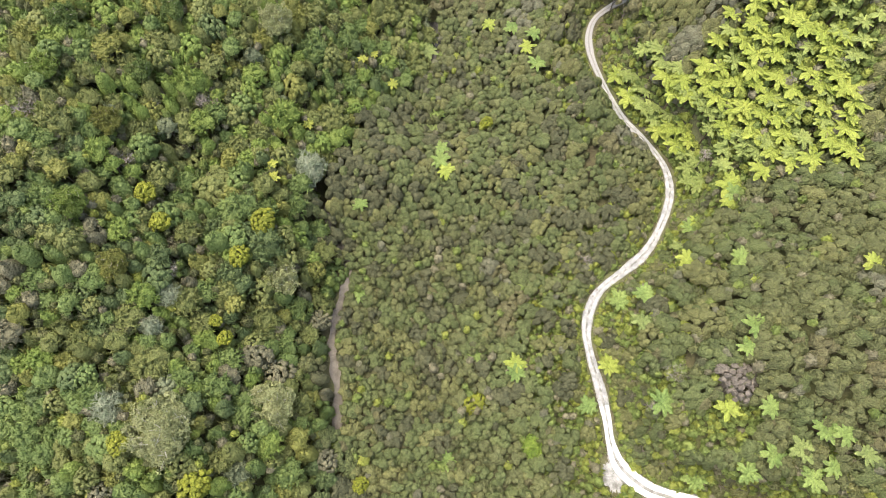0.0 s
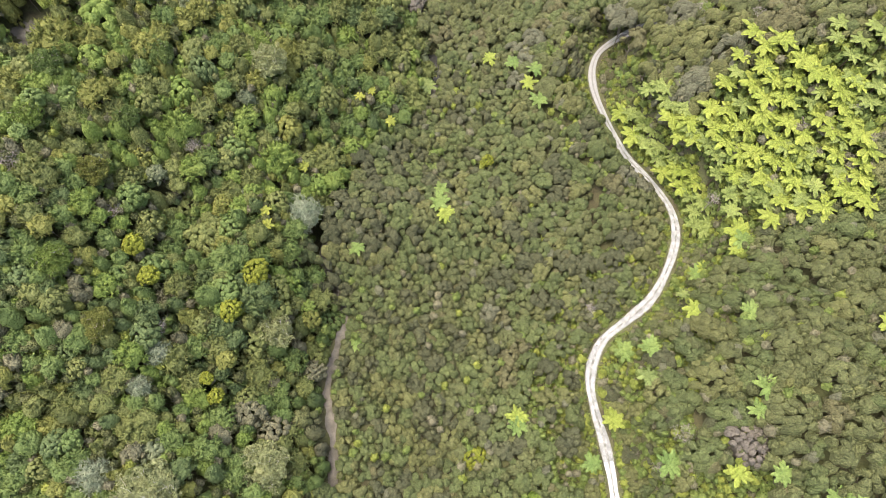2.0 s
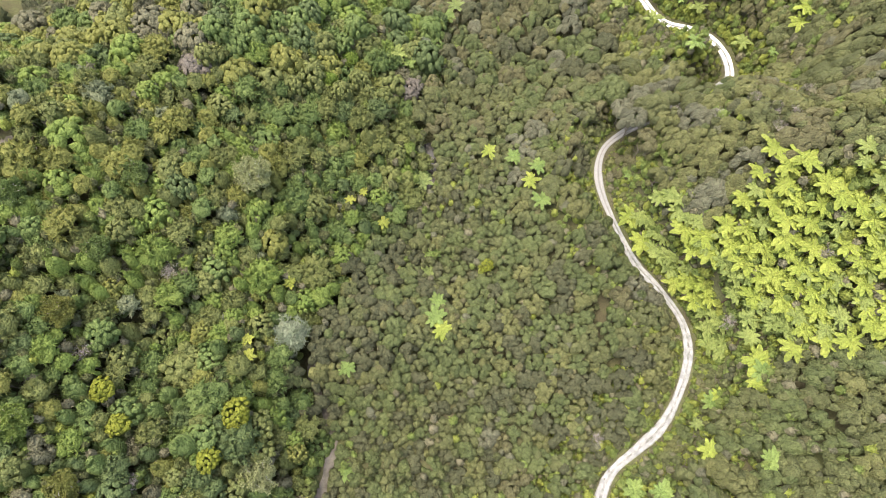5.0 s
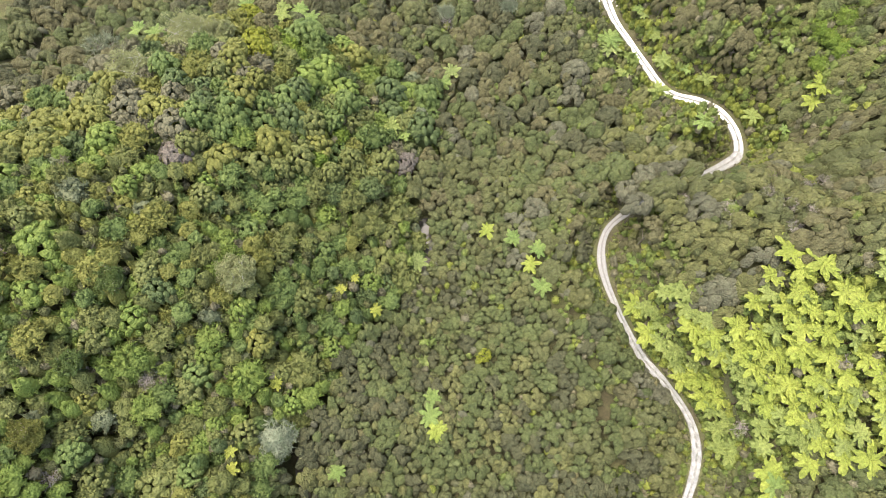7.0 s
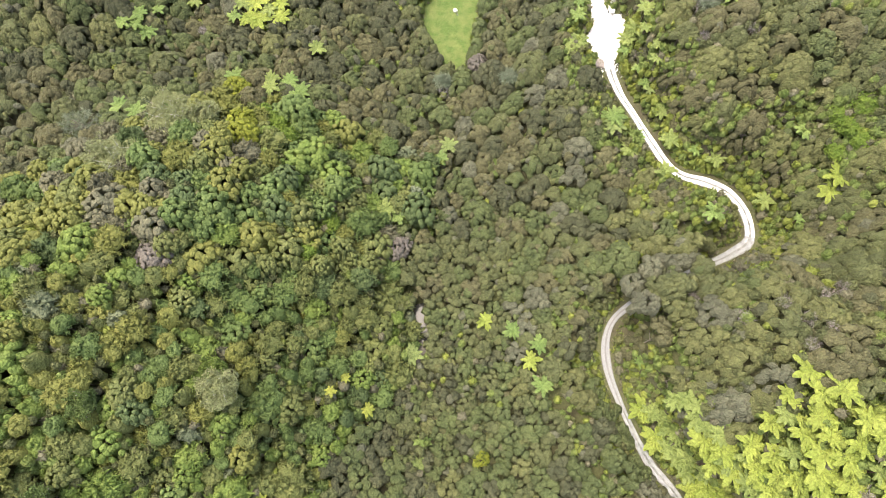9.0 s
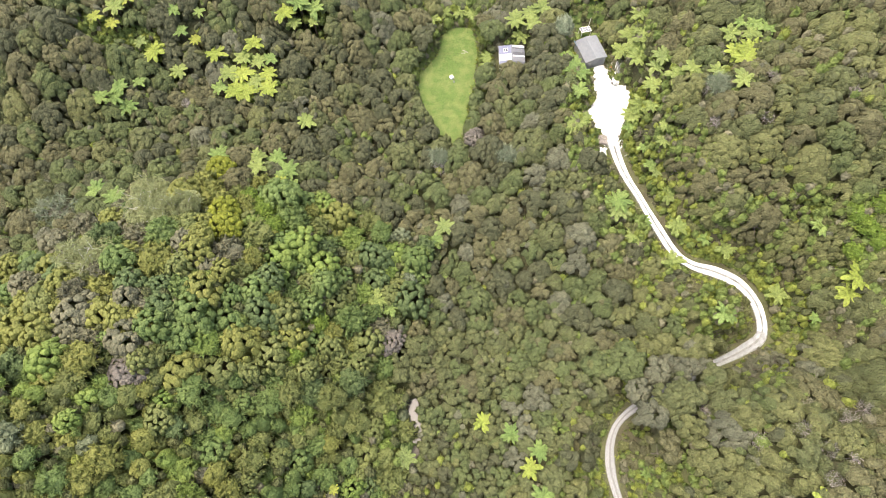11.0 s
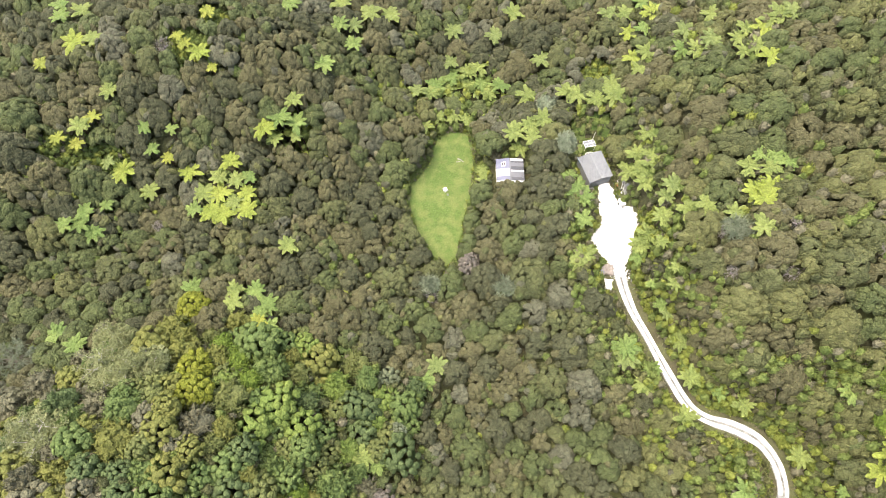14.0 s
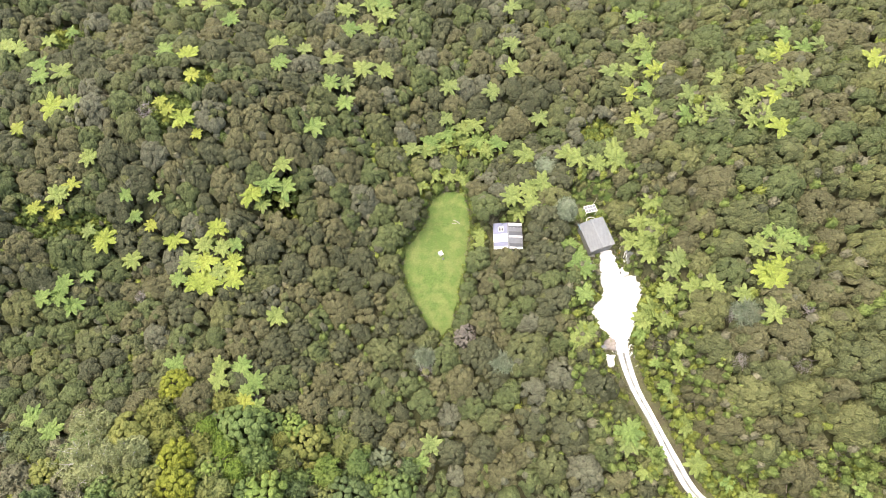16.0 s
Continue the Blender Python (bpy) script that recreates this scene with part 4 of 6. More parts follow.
rng = np.random.default_rng(21)
tx, ty, tr = TREES.T
is_bush = mixed(tx, ty) > rng.uniform(0.25, 0.75, len(tx))
tr = np.where(is_bush, tr * 1.4, tr * 1.13)
top = canopy(tx, ty) + rng.normal(0, 0.45, len(tx)) + np.where(is_bush, rng.normal(0.3, 1.0, len(tx)) + 0.5 * (tr - 1.8), 0.25 * (tr - 1.8))
foot = ground(tx, ty)
top = np.maximum(top, foot + 2.2)
roofed = (ty > 96) & (ty < 114) & (tx > 37) & (tx < 58)
road_d, road_at = near_line(tx, ty, ROAD_LINE)
top = np.where((road_d < 11) & ~roofed, np.minimum(top, road_height(road_at) + 1.6 + 1.05 * road_d + 4.0 * np.maximum(road_d - 5, 0) + rng.normal(0, 0.4, len(tx))), top)
gar_d = np.hypot(tx - 37.0, ty - 181.0)
top = np.where(gar_d < 16, np.minimum(top, 7.4 + 0.9 * np.maximum(gar_d - 5, 0)), top)
top = np.maximum(top, foot + 1.8)
turn = rng.uniform(0, 6.283, len(tx))
# drifts of colour over the forest
drift = np.array([noise.noise((x * 0.035, y * 0.035, 0.0)) for x, y in zip(tx, ty)]) * 1.3 + rng.normal(0, 0.42, len(tx))
drift2 = np.array([noise.noise((x * 0.02 + 9, y * 0.02, 3.0)) for x, y in zip(tx, ty)]) + rng.normal(0, 0.36, len(tx)) 
drift = drift - 0.55 * smooth(100, 80, ty) * smooth(40, 30, tx)
kan_slot = np.select([drift > 1.1, drift > 0.62, drift > -0.15, drift > -0.85], [3, 1, 0, 2], 4)
drift2 = drift2 - 0.2 * smooth(78, 100, ty) + 0.5 * smooth(104, 118, ty)
bush_slot = np.select([drift2 > 0.60, drift2 > 0.36, drift2 > 0.0, drift2 > -0.40, drift2 > -0.95], [5, 1, 0, 3, 2], 4)
ridge = smooth(70, 90, ty) * smooth(-20, -50, tx)
bush_slot = np.where(rng.uniform(0, 1, len(tx)) < 0.10 + 0.28 * ridge, 6, bush_slot)
far_side, luck = ty > 116 + 4 * np.sin(tx * 0.1), rng.uniform(0, 1, len(tx))
kan_slot = np.where(far_side & (tx < 40), np.select([luck < 0.30, luck < 0.55, luck < 0.72, luck < 0.80], [5, 1, 2, 3], kan_slot), kan_slot)
kan_slot = np.where(far_side & (tx >= 40), np.select([luck < 0.06, luck < 0.34, luck < 0.55], [5, 1, 4], np.where(kan_slot == 3, 0, kan_slot)), kan_slot)
kan_slot = np.where((tx > 38) & (ty > 55) & (ty < 112), np.select([luck < 0.50, luck < 0.58, luck < 0.80], [4, 1, 3], 0), kan_slot)
kan_slot = np.where((ty < 100) & (tx < 40) & (luck < 0.34), np.where(luck < 0.24, 5, 2), kan_slot)
slot = np.where(is_bush, bush_slot, kan_slot)
stretch = tr * rng.uniform(0.9, 1.45, len(tx))
knoll = is_bush & (ty > 108)
tr = np.where(knoll, np.minimum(tr, 3.6), tr)
stretch = np.where(knoll, tr * rng.uniform(1.0, 1.5, len(tx)), stretch)
top = np.where(knoll, top + rng.uniform(0, 1.6, len(tx)), top)
pick = np.where(rng.uniform(0, 1, len(tx)) < np.where(knoll, 0.7, 0.16), rng.integers(14, 20, len(tx)), np.where((tr > 2.6) | knoll, rng.integers(10, 14, len(tx)), rng.integers(0, 10, len(tx))))
spire = is_bush & (pick >= 5) & (pick < 10)
stretch = np.where(spire, stretch * 1.55, stretch)
top = np.where(spire, top + 0.9, top)

# The trees along the drive and on the spur's near flank stand as things of their own.
order_k = np.where(~is_bush & (road_d < 16))[0]
order_k = order_k[np.argsort(road_d[order_k])][:280]
flank = np.where(is_bush & (tx > -62) & (tx < -24) & (ty > 20) & (ty < 110))[0]
order_b = flank[np.argsort(np.hypot(tx[flank] + 36, (ty[flank] - 62) * 0.6))][:240]
single = np.zeros(len(tx), bool)
single[order_k] = single[order_b] = True


def lattice(seed, a, box):
    """Points an even step apart, each pushed a little aside."""
    rng = np.random.default_rng(seed)
    nx, ny = int((box[1] - box[0]) / a), int((box[3] - box[2]) / (a * 0.866))
    gx, gy = np.meshgrid(np.arange(nx), np.arange(ny))
    x = box[0] + (gx + 0.5 * (gy % 2)) * a + rng.uniform(-0.27, 0.27, gx.shape) * a
    y = box[2] + gy * a * 0.866 + rng.uniform(-0.27, 0.27, gx.shape) * a
    return x.ravel(), y.ravel()


# The kanuka's crowns: sprays that stand close with narrow gaps, each belonging to the tree whose crown it lies in.
def fine_grained(x, y):
    """True where the sprays are small: in the older kanuka beyond the bend."""
    return smooth(92, 122, y) > 0.5 + 0.35 * np.sin(x * 0.4) * np.sin(y * 0.33)


def arch(x, y):
    """True where the crowns meet over the drive."""
    return (np.hypot((x - 44.0) / 6.8, (y - 105.2 - 0.48 * (x - 44.0)) / 2.8) < 1)


l_rng = np.random.default_rng(52)
coarse, fine = lattice(50, 1.27, (-100, 108, -12, 248)), lattice(51, 1.08, (-100, 108, -12, 248))
lx = np.concatenate([coarse[0][~fine_grained(*coarse)], fine[0][fine_grained(*fine)]])
ly = np.concatenate([coarse[1][~fine_grained(*coarse)], fine[1][fine_grained(*fine)]])
l_fine = fine_grained(lx, ly)
lr = np.where(l_fine, 0.765, 0.825) * l_rng.uniform(0.74, 1.28, len(lx))
over_road = arch(lx, ly) | (ly > 97) & (ly < 114) & (lx > 37) & (lx < 58) & (near_line(lx, ly, ROAD_LINE)[0] > 0.75 + 0.5 * (lx > 52))
left_of = lx < np.interp(ly, ROAD_LINE[:, 1], ROAD_LINE[:, 0])
overhang = left_of & (ly > 61) & (ly < 84) & (near_line(lx, ly, ROAD_LINE)[0] > 1.15 + 0.5 * np.sin(ly * 1.1))
ok = seen_from_above(lx, ly, 1) & (open_ground(lx, ly, lr * 0.85) | over_road | overhang)
ok &= (ly < 114) | (near_line(lx, ly, ROAD_LINE)[0] > 2.1 + 0.9 * lr)
for px, py, pr in [(x, y, 1.15) for x, y in ALL_FERNS] + [(x, y, r * 0.85) for x, y, r in SPECIAL]:
    ok &= (lx - px) ** 2 + (ly - py) ** 2 > pr**2
lx, ly, lr, l_fine = lx[ok], ly[ok], lr[ok], l_fine[ok]
owner, apart, rim = np.zeros(len(lx), int), np.zeros(len(lx)), np.zeros(len(lx))
for a in range(0, len(lx), 500):
    d = np.hypot(lx[a:a + 500, None] - tx[None], ly[a:a + 500, None] - ty[None]) / tr[None]
    owner[a:a + 500] = d.argmin(1)
    near2 = np.partition(d, 1, 1)[:, :2]
    apart[a:a + 500], rim[a:a + 500] = near2[:, 0], 2 * near2[:, 0] / near2.sum(1)
old_spray = smooth(100, 126, ly)
ok = ~is_bush[owner] & ((apart < 1.16 + 0.5 * ((ly > 61) & (ly < 84) & (lx > 33))) & (rim < 0.955 - 0.035 * old_spray + 0.2 * l_rng.uniform(0, 1, len(lx)) ** 2.6) | arch(lx, ly))
lx, ly, lr, l_fine, owner, apart, rim = lx[ok], ly[ok], lr[ok], l_fine[ok], owner[ok], apart[ok], rim[ok]
steep = np.sqrt(1 + (canopy(lx + 0.5, ly) - canopy(lx - 0.5, ly)) ** 2 + (canopy(lx, ly + 0.5) - canopy(lx, ly - 0.5)) ** 2)
lr = lr * np.minimum(steep, 2.0) ** 0.3  # sprays stand wider apart along a steep hillside
old = np.maximum(smooth(100, 126, ly), 0.6 * smooth(30, 42, lx))
bulge = tr[owner] * (0.43 + 0.27 * old)
by_road = road_d[owner] < 9
l_top = canopy(lx, ly) + (top[owner] - canopy(tx[owner], ty[owner])) * np.where(by_road, 1.0, 0.8) + bulge * (0.4 - rim**2.2) + l_rng.normal(0, 0.19, len(lx))
# each spray leans a little with the crown and the hillside that it stands on
fall = -bulge * 2.2 * rim**1.2 / (0.68 * tr[owner])
away = unit(np.stack([lx - tx[owner], ly - ty[owner]], 1))
lean_x = 0.55 * fall * away[:, 0] + 0.55 * (canopy(lx + 0.5, ly) - canopy(lx - 0.5, ly)) + l_rng.normal(0, 0.12, len(lx))
lean_y = 0.55 * fall * away[:, 1] + 0.55 * (canopy(lx, ly + 0.5) - canopy(lx, ly - 0.5)) + l_rng.normal(0, 0.12, len(lx))
lean_x, lean_y = np.clip(lean_x, -0.8, 0.8), np.clip(lean_y, -0.8, 0.8)
l_tall = lr * 1.1 * np.minimum(steep, 2.0) ** 0.5 * np.where(by_road, 1.25, 1.0)
l_d, l_at = near_line(lx, ly, ROAD_LINE)
free = ~((ly > 96) & (ly < 114) & (lx > 37) & (lx < 58))
l_top = np.where((l_d < 6.5) & free, np.minimum(l_top, road_height(l_at) + 0.5 + 1.1 * ((ly > 61) & (ly < 84) & (lx < 50)) + 0.85 * (l_d - 1.5) + 4.0 * np.maximum(l_d - 5, 0)), l_top)
l_top = l_top + 2.6 * np.exp(-(((lx - 43.5) / 6.5) ** 2) - ((ly - 101.5) / 4.5) ** 2)
bend = (lx > 51) & (lx < 62) & (ly > 104) & (ly < 113.5)
l_top = np.where(bend & (l_d < 7), np.minimum(l_top, road_height(l_at) + 2.6 + 1.1 * np.maximum(l_d - 1, 0) + 1.6 * np.maximum(l_d - 4, 0)), l_top)
inner = (lx > 48) & (lx < 64.5) & (ly > 114) & (ly < 131) & (l_d < 9)
l_top = np.where(inner, np.minimum(l_top, road_height(l_at) + 1.6 + 0.3 * l_d), l_top)
l_yard = -in_yard(lx, ly)
l_top = np.where(l_yard < 6, np.minimum(l_top, 5.0 + 0.9 * l_yard), l_top)
# no trunk stands up through its own crown
own_top = np.full(len(tx), -99.0)
np.maximum.at(own_top, owner, l_top)
top = np.where(is_bush | (own_top < -90), top, np.maximum(np.minimum(top, own_top - 0.4), foot + 0.5))
l_slot = np.where(l_rng.uniform(0, 1, len(lx)) < 0.08, l_rng.integers(0, 6, len(lx)), slot[owner])
l_pick = l_rng.integers(0, len(KNOBS), len(lx))
l_turn = l_rng.uniform(0, 6.283, len(lx))


def sprays_of(i):
    return batch(KNOBS, l_pick[i], lx[i], ly[i], l_top[i], lr[i], l_turn[i], l_tall[i], l_slot[i], (lean_x[i], lean_y[i]))


trunk_me = [mesh_from("trunk", v, f, [BARK]) for v, f in TRUNKS]


def single_tree(i, name, label, group):
    tree = tagged(new(name), label, "tree", group)
    tree.matrix_basis = Matrix.Translation((tx[i], ty[i], foot[i]))
    part("trunk", trunk_me[i % 3], tree, at=Matrix.LocRotScale(None, Euler((0, 0, turn[i])), (0.55 * tr[i], 0.55 * tr[i], (top[i] - foot[i]) * 0.9)))
    return tree


def kanuka_trees(order):
    """Single trees: a trunk with limbs, and a dense crown."""
    for i in order.tolist():
        mine = np.where(owner == i)[0]
        if len(mine) > 6:
            tree = single_tree(i, "kanuka_tree", "olive kanuka tree with a dense rounded crown beside the drive", "kanuka along the drive")
            v, f, m = sprays_of(mine)
            part("crown", mesh_from("crown", v - np.array([tx[i], ty[i], foot[i]]), f, KANUKA, m), tree)


def bush_trees(order):
    """Single trees of the mixed bush: a trunk with limbs, and a leafy crown."""
    crowns = {}
    for i in order.tolist():
        key = (int(pick[i]), int(slot[i]))
        if key not in crowns:
            crowns[key] = mesh_from("crown", *BUSH_SHAPES[key[0]], [BUSH[key[1]]])
        tree = single_tree(i, "bush_tree", "tall green native tree on the spur's flank", "trees on the spur")
        part("crown", crowns[key], tree, at=Matrix.LocRotScale((0, 0, top[i] - foot[i]), Euler((0, 0, turn[i])), (tr[i], tr[i], stretch[i])))


leafy = np.bincount(owner, minlength=len(tx)) > 6
rest_k, rest_b = np.where(~is_bush & ~single & leafy)[0], np.where(is_bush & ~single)[0]
for name, rest, crowns, mats, label in (
        ("kanuka_forest", rest_k, sprays_of(np.where(~single[owner])[0]), KANUKA, "dense olive-brown kanuka canopy of rounded crowns"),
        ("mixed_bush", rest_b, batch(BUSH_SHAPES, pick[rest_b], tx[rest_b], ty[rest_b], top[rest_b], tr[rest_b], turn[rest_b], stretch[rest_b], slot[rest_b]), BUSH,
         "tall mixed native bush in many greens on the spur")):
    zero = np.zeros(len(rest), int)
    sticks = batch([STICK], zero, tx[rest], ty[rest], foot[rest], 0.5 * tr[rest], turn[rest], (top[rest] - foot[rest]) * 0.9, zero + len(mats))
    stuff(name, [crowns, sticks], mats + [BARK], label, "forest")
fx, fy, fr = FAR.T
f_rng = np.random.default_rng(8)
zero = np.zeros(len(fx), int)
stuff("far_forest", [batch(FAR_SHAPES, f_rng.integers(0, 3, len(fx)), fx, fy, ground(fx, fy) + 5.5, fr, f_rng.uniform(0, 6, len(fx)), fr, f_rng.integers(0, 3, len(fx))),
                     batch([STICK], zero, fx, fy, ground(fx, fy), fr * 0.5, zero * 1.0, zero + 4.5, zero + 3)],
      KANUKA[:3] + [BARK], "kanuka forest going on beyond the valley", "forest")
kanuka_trees(order_k)
bush_trees(order_b)
gx, gy = lattice(53, 1.45, (-104, 4, -12, 152))
between = (mixed(gx, gy) > 0.5) & seen_from_above(gx, gy, 0) & open_ground(gx, gy, np.full(len(gx), 0.6))
gx, gy = gx[between], gy[between]
gap = np.concatenate([(np.hypot(gx[a:a + 500, None] - tx[None], gy[a:a + 500, None] - ty[None]) / tr[None]).min(1) for a in range(0, len(gx), 500)])
gx, gy = gx[gap > 0.62], gy[gap > 0.62]


# ---- undergrowth ----
def shrub(seed, leaf_n, leaf_len, body=0.8):
    """A low bush of radius 1 whose top is at 0: a rounded head of foliage with leafy shoots standing out of it."""
    rng = np.random.default_rng(seed)
    v, f = knob(seed)
    q, p = np.sqrt(rng.uniform(0.02, 1, leaf_n)), rng.uniform(0, 6.283, leaf_n)
    base = np.stack([q * 0.8 * np.cos(p), q * 0.8 * np.sin(p), -0.12 - 0.45 * q**2], 1)
    ahead = np.stack([q * np.cos(p), q * np.sin(p), 0.9 + 0 * q], 1)
    return joined([(v * np.array([body, body, 0.9]) - np.array([0, 0, 0.12]), f), leaves(rng, base, ahead, leaf_len, leaf_len * 0.5, 0.25)])


SHRUB_SHAPES = [shrub(110 + k, 18, 0.55) for k in range(6)]
TUFT_SHAPES = [shrub(120 + k, 18, 0.8, 0.5) for k in range(4)]


gr = f_rng.uniform(0.85, 1.3, len(gx))
stuff("understorey", [batch(SHRUB_SHAPES, f_rng.integers(0, 6, len(gx)), gx, gy, canopy(gx, gy) - f_rng.uniform(0.7, 2.3, len(gx)), gr, f_rng.uniform(0, 6.28, len(gx)), gr * 1.7,
                            f_rng.choice([0, 0, 1, 2, 3, 5, 6], len(gx)))],
      BUSH, "smaller green trees filling the gaps of the bush", "forest")


def radius_under(x, y, u):
    r = 0.75 + 0.6 * u
    ok = seen_from_above(x, y, 0)
    d, _ = near_line(x, y, ROAD_LINE)
    c, at = near_line(x, y, CREEK_LINE)
    ok &= (d > 1.35 + 0.8 * r + 0.55 * (y > 114)) & ((c > 1.0 + 0.7 * r) | (at > 148))
    ok &= (in_clearing(x, y) < -0.3) & (in_yard(x, y) < -0.6)
    ok &= np.maximum(np.abs(x - 20.3) - 2.9, np.abs(y - 180.2) - 2.9) > 0.5 * r
    ok &= round_garage(x, y, 0.0 * r) | (np.hypot((x - 36.3) / 3.6, (y - 187.5) / 2.6) < 1) & (y > 185.8)
    ok &= np.hypot(x + 72.5, y - 85.5) > 4.2
    ok &= np.hypot((x - 30.5) / 2.4, (y - 0.2) / 4.2) > 1
    ok &= np.hypot((x - 38.2) / 2.2, (y - 156.0) / 3.6) > 1
    ok &= np.hypot((x + 73) / 2.6, (y - 27.5) / 4.4) > 1
    return np.where(ok, r, -1)


UNDER = scattered(15, (-100, 106, -12, 250), radius_under, 130000, [(x, y, r * 0.80) for x, y, r in TREES.tolist()] + [(x, y, 0.3) for x, y in ALL_FERNS], 0.74)
ux, uy, ur = UNDER.T
u_rng = np.random.default_rng(31)
u_d, _ = near_line(ux, uy, ROAD_LINE)
u_c, _ = near_line(ux, uy, CREEK_LINE)
u_foot = ground(ux, uy)
slope = in_fern_slope(ux, uy)
hollow = 1 - np.hypot((ux - 10) / 20, (uy - 201) / 9)
high = u_rng.uniform(1.1, 2.3, len(ux)) + 1.2 * (u_d > 9) + 3.8 * mixed(ux, uy)
high = np.where(np.hypot(ux - 37.2, uy - 181) < 9, u_rng.uniform(0.4, 1.1, len(ux)), high + 1.4 * smooth(36, 48, ux))
high = np.where(u_d < 6, np.minimum(high, 0.6 + 0.4 * u_d), high)
high = np.where(np.hypot(ux - 20.3, uy - 180.2) < 7.5, u_rng.uniform(2.2, 3.4, len(ux)), high)
u_open = in_opening(ux, uy) > -0.1
high = np.where(u_open, np.maximum(canopy(ux, uy) - u_foot - u_rng.uniform(0.9, 2.0, len(ux)), 2.0), high)
u_top = u_foot + high
chance = u_rng.uniform(0, 1, len(ux))
u_slot = np.select([u_open, slope > 0, (u_d < 6.5), hollow > 0, u_c < 5],
                   [np.where(chance < 0.7, 0, 1), np.where(chance < 0.45, 1, np.where(chance < 0.85, 0, 2)), np.where(chance < 0.5, 0, np.where(chance < 0.8, 1, 3)),
                    np.where(chance < 0.6, 1, 0), np.where(chance < 0.8, 1, 3)],
                   np.where(chance < 0.14, 1, np.where(chance < 0.20, 0, np.where(chance < 0.35, 2, 3))))
stuff("undergrowth", [batch(SHRUB_SHAPES, u_rng.integers(0, 6, len(ux)), ux, uy, u_top, ur, u_rng.uniform(0, 6.28, len(ux)), np.clip(high * 0.8, ur * 1.1, ur * 1.7), u_slot)],
      [SCRUB, SCRUB_GREEN, SCRUB_BROWN, KANUKA[0]], "low green and brown scrub filling the gaps between trees", "undergrowth")
# close scrub on the banks of the drive and round the garage
def radius_bank(x, y, u):
    r = 0.55 + 0.65 * u
    d, _ = near_line(x, y, ROAD_LINE)
    near = (d < 11) | (np.hypot((x - 65) / 17, (y - 126) / 13) < 1) | (in_fern_slope(x, y) > -0.15) | (np.hypot(x - 38, y - 181) < 12)
    return np.where(near, np.where(radius_under(x, y, 0 * u) > 0, r, -1), -1)


BANK = scattered(16, (8, 82, -10, 196), radius_bank, 60000, [(x, y, r * 0.55) for x, y, r in TREES.tolist()], 0.62)
kx, ky, kr = BANK.T
k_d, k_at = near_line(kx, ky, ROAD_LINE)
k_high = np.minimum(u_rng.uniform(0.7, 1.5, len(kx)) + 0.28 * np.maximum(k_d - 2, 0), 3.0)
k_high = np.where((np.hypot((kx - 65) / 17, (ky - 126) / 13) < 1) & (k_d > 6), u_rng.uniform(2.4, 3.9, len(kx)), k_high)
k_high = k_high + 0.9 * ((ky > 116) & (ky < 168)) + 0.5
k_high = np.where(np.hypot(kx - 37.2, ky - 181) < 9, np.where(ky > 187.5, u_rng.uniform(0.8, 2.2, len(kx)), u_rng.uniform(0.3, 0.9, len(kx))), k_high)
k_slope = in_fern_slope(kx, ky) > -0.12
k_high = np.where(k_slope, np.minimum(u_rng.uniform(1.2, 2.3, len(kx)), 0.8 + 0.4 * np.maximum(k_d - 1.5, 0)), k_high)
k_right = (k_d < 6.5) & (ky > 114) & (ky < 170) & (kx > np.interp(ky, ROAD_LINE[:, 1], ROAD_LINE[:, 0]))
chance = u_rng.uniform(0, 1, len(kx))
stuff("bank_scrub", [batch(SHRUB_SHAPES, u_rng.integers(0, 6, len(kx)), kx, ky, ground(kx, ky) + k_high, kr, u_rng.uniform(0, 6.28, len(kx)), np.clip(k_high * 0.8, kr, kr * 1.8),
                           np.select([chance < np.where(k_d < 6, 0.34 + 0.3 * k_right, 0.14), chance < 0.70 + 0.20 * (k_right | k_slope), chance < 0.84 + 0.08 * (k_right | k_slope)], [0, 1, 2], 3))],
      [SCRUB, SCRUB_GREEN, SCRUB_BROWN, KANUKA[4]], "close light green scrub on the banks of the drive", "scrub")
# low dense scrub over the steep cut of the drive, the fern slope and the openings
def radius_cover(x, y, u):
    d, _ = near_line(x, y, ROAD_LINE)
    right = x > np.interp(y, ROAD_LINE[:, 1], ROAD_LINE[:, 0])
    cut = (right & (d < 9) | (d < 6.5)) & ((y > 54) & (y < 94) | (y > 114) & (y < 170)) | (d < 13) & (y < 54) & (y > -6) | (in_clearing(x, y) > -3.2) & (in_clearing(x, y) < -0.2) | (in_fern_slope(x, y) > -0.2) | (in_opening(x, y) > -0.25) | (np.hypot((x - 65) / 17, (y - 126) / 13) < 1)
    return np.where(cut & (radius_under(x, y, 0 * u - 0.4) > 0), 0.5 + 0.45 * u, -1)


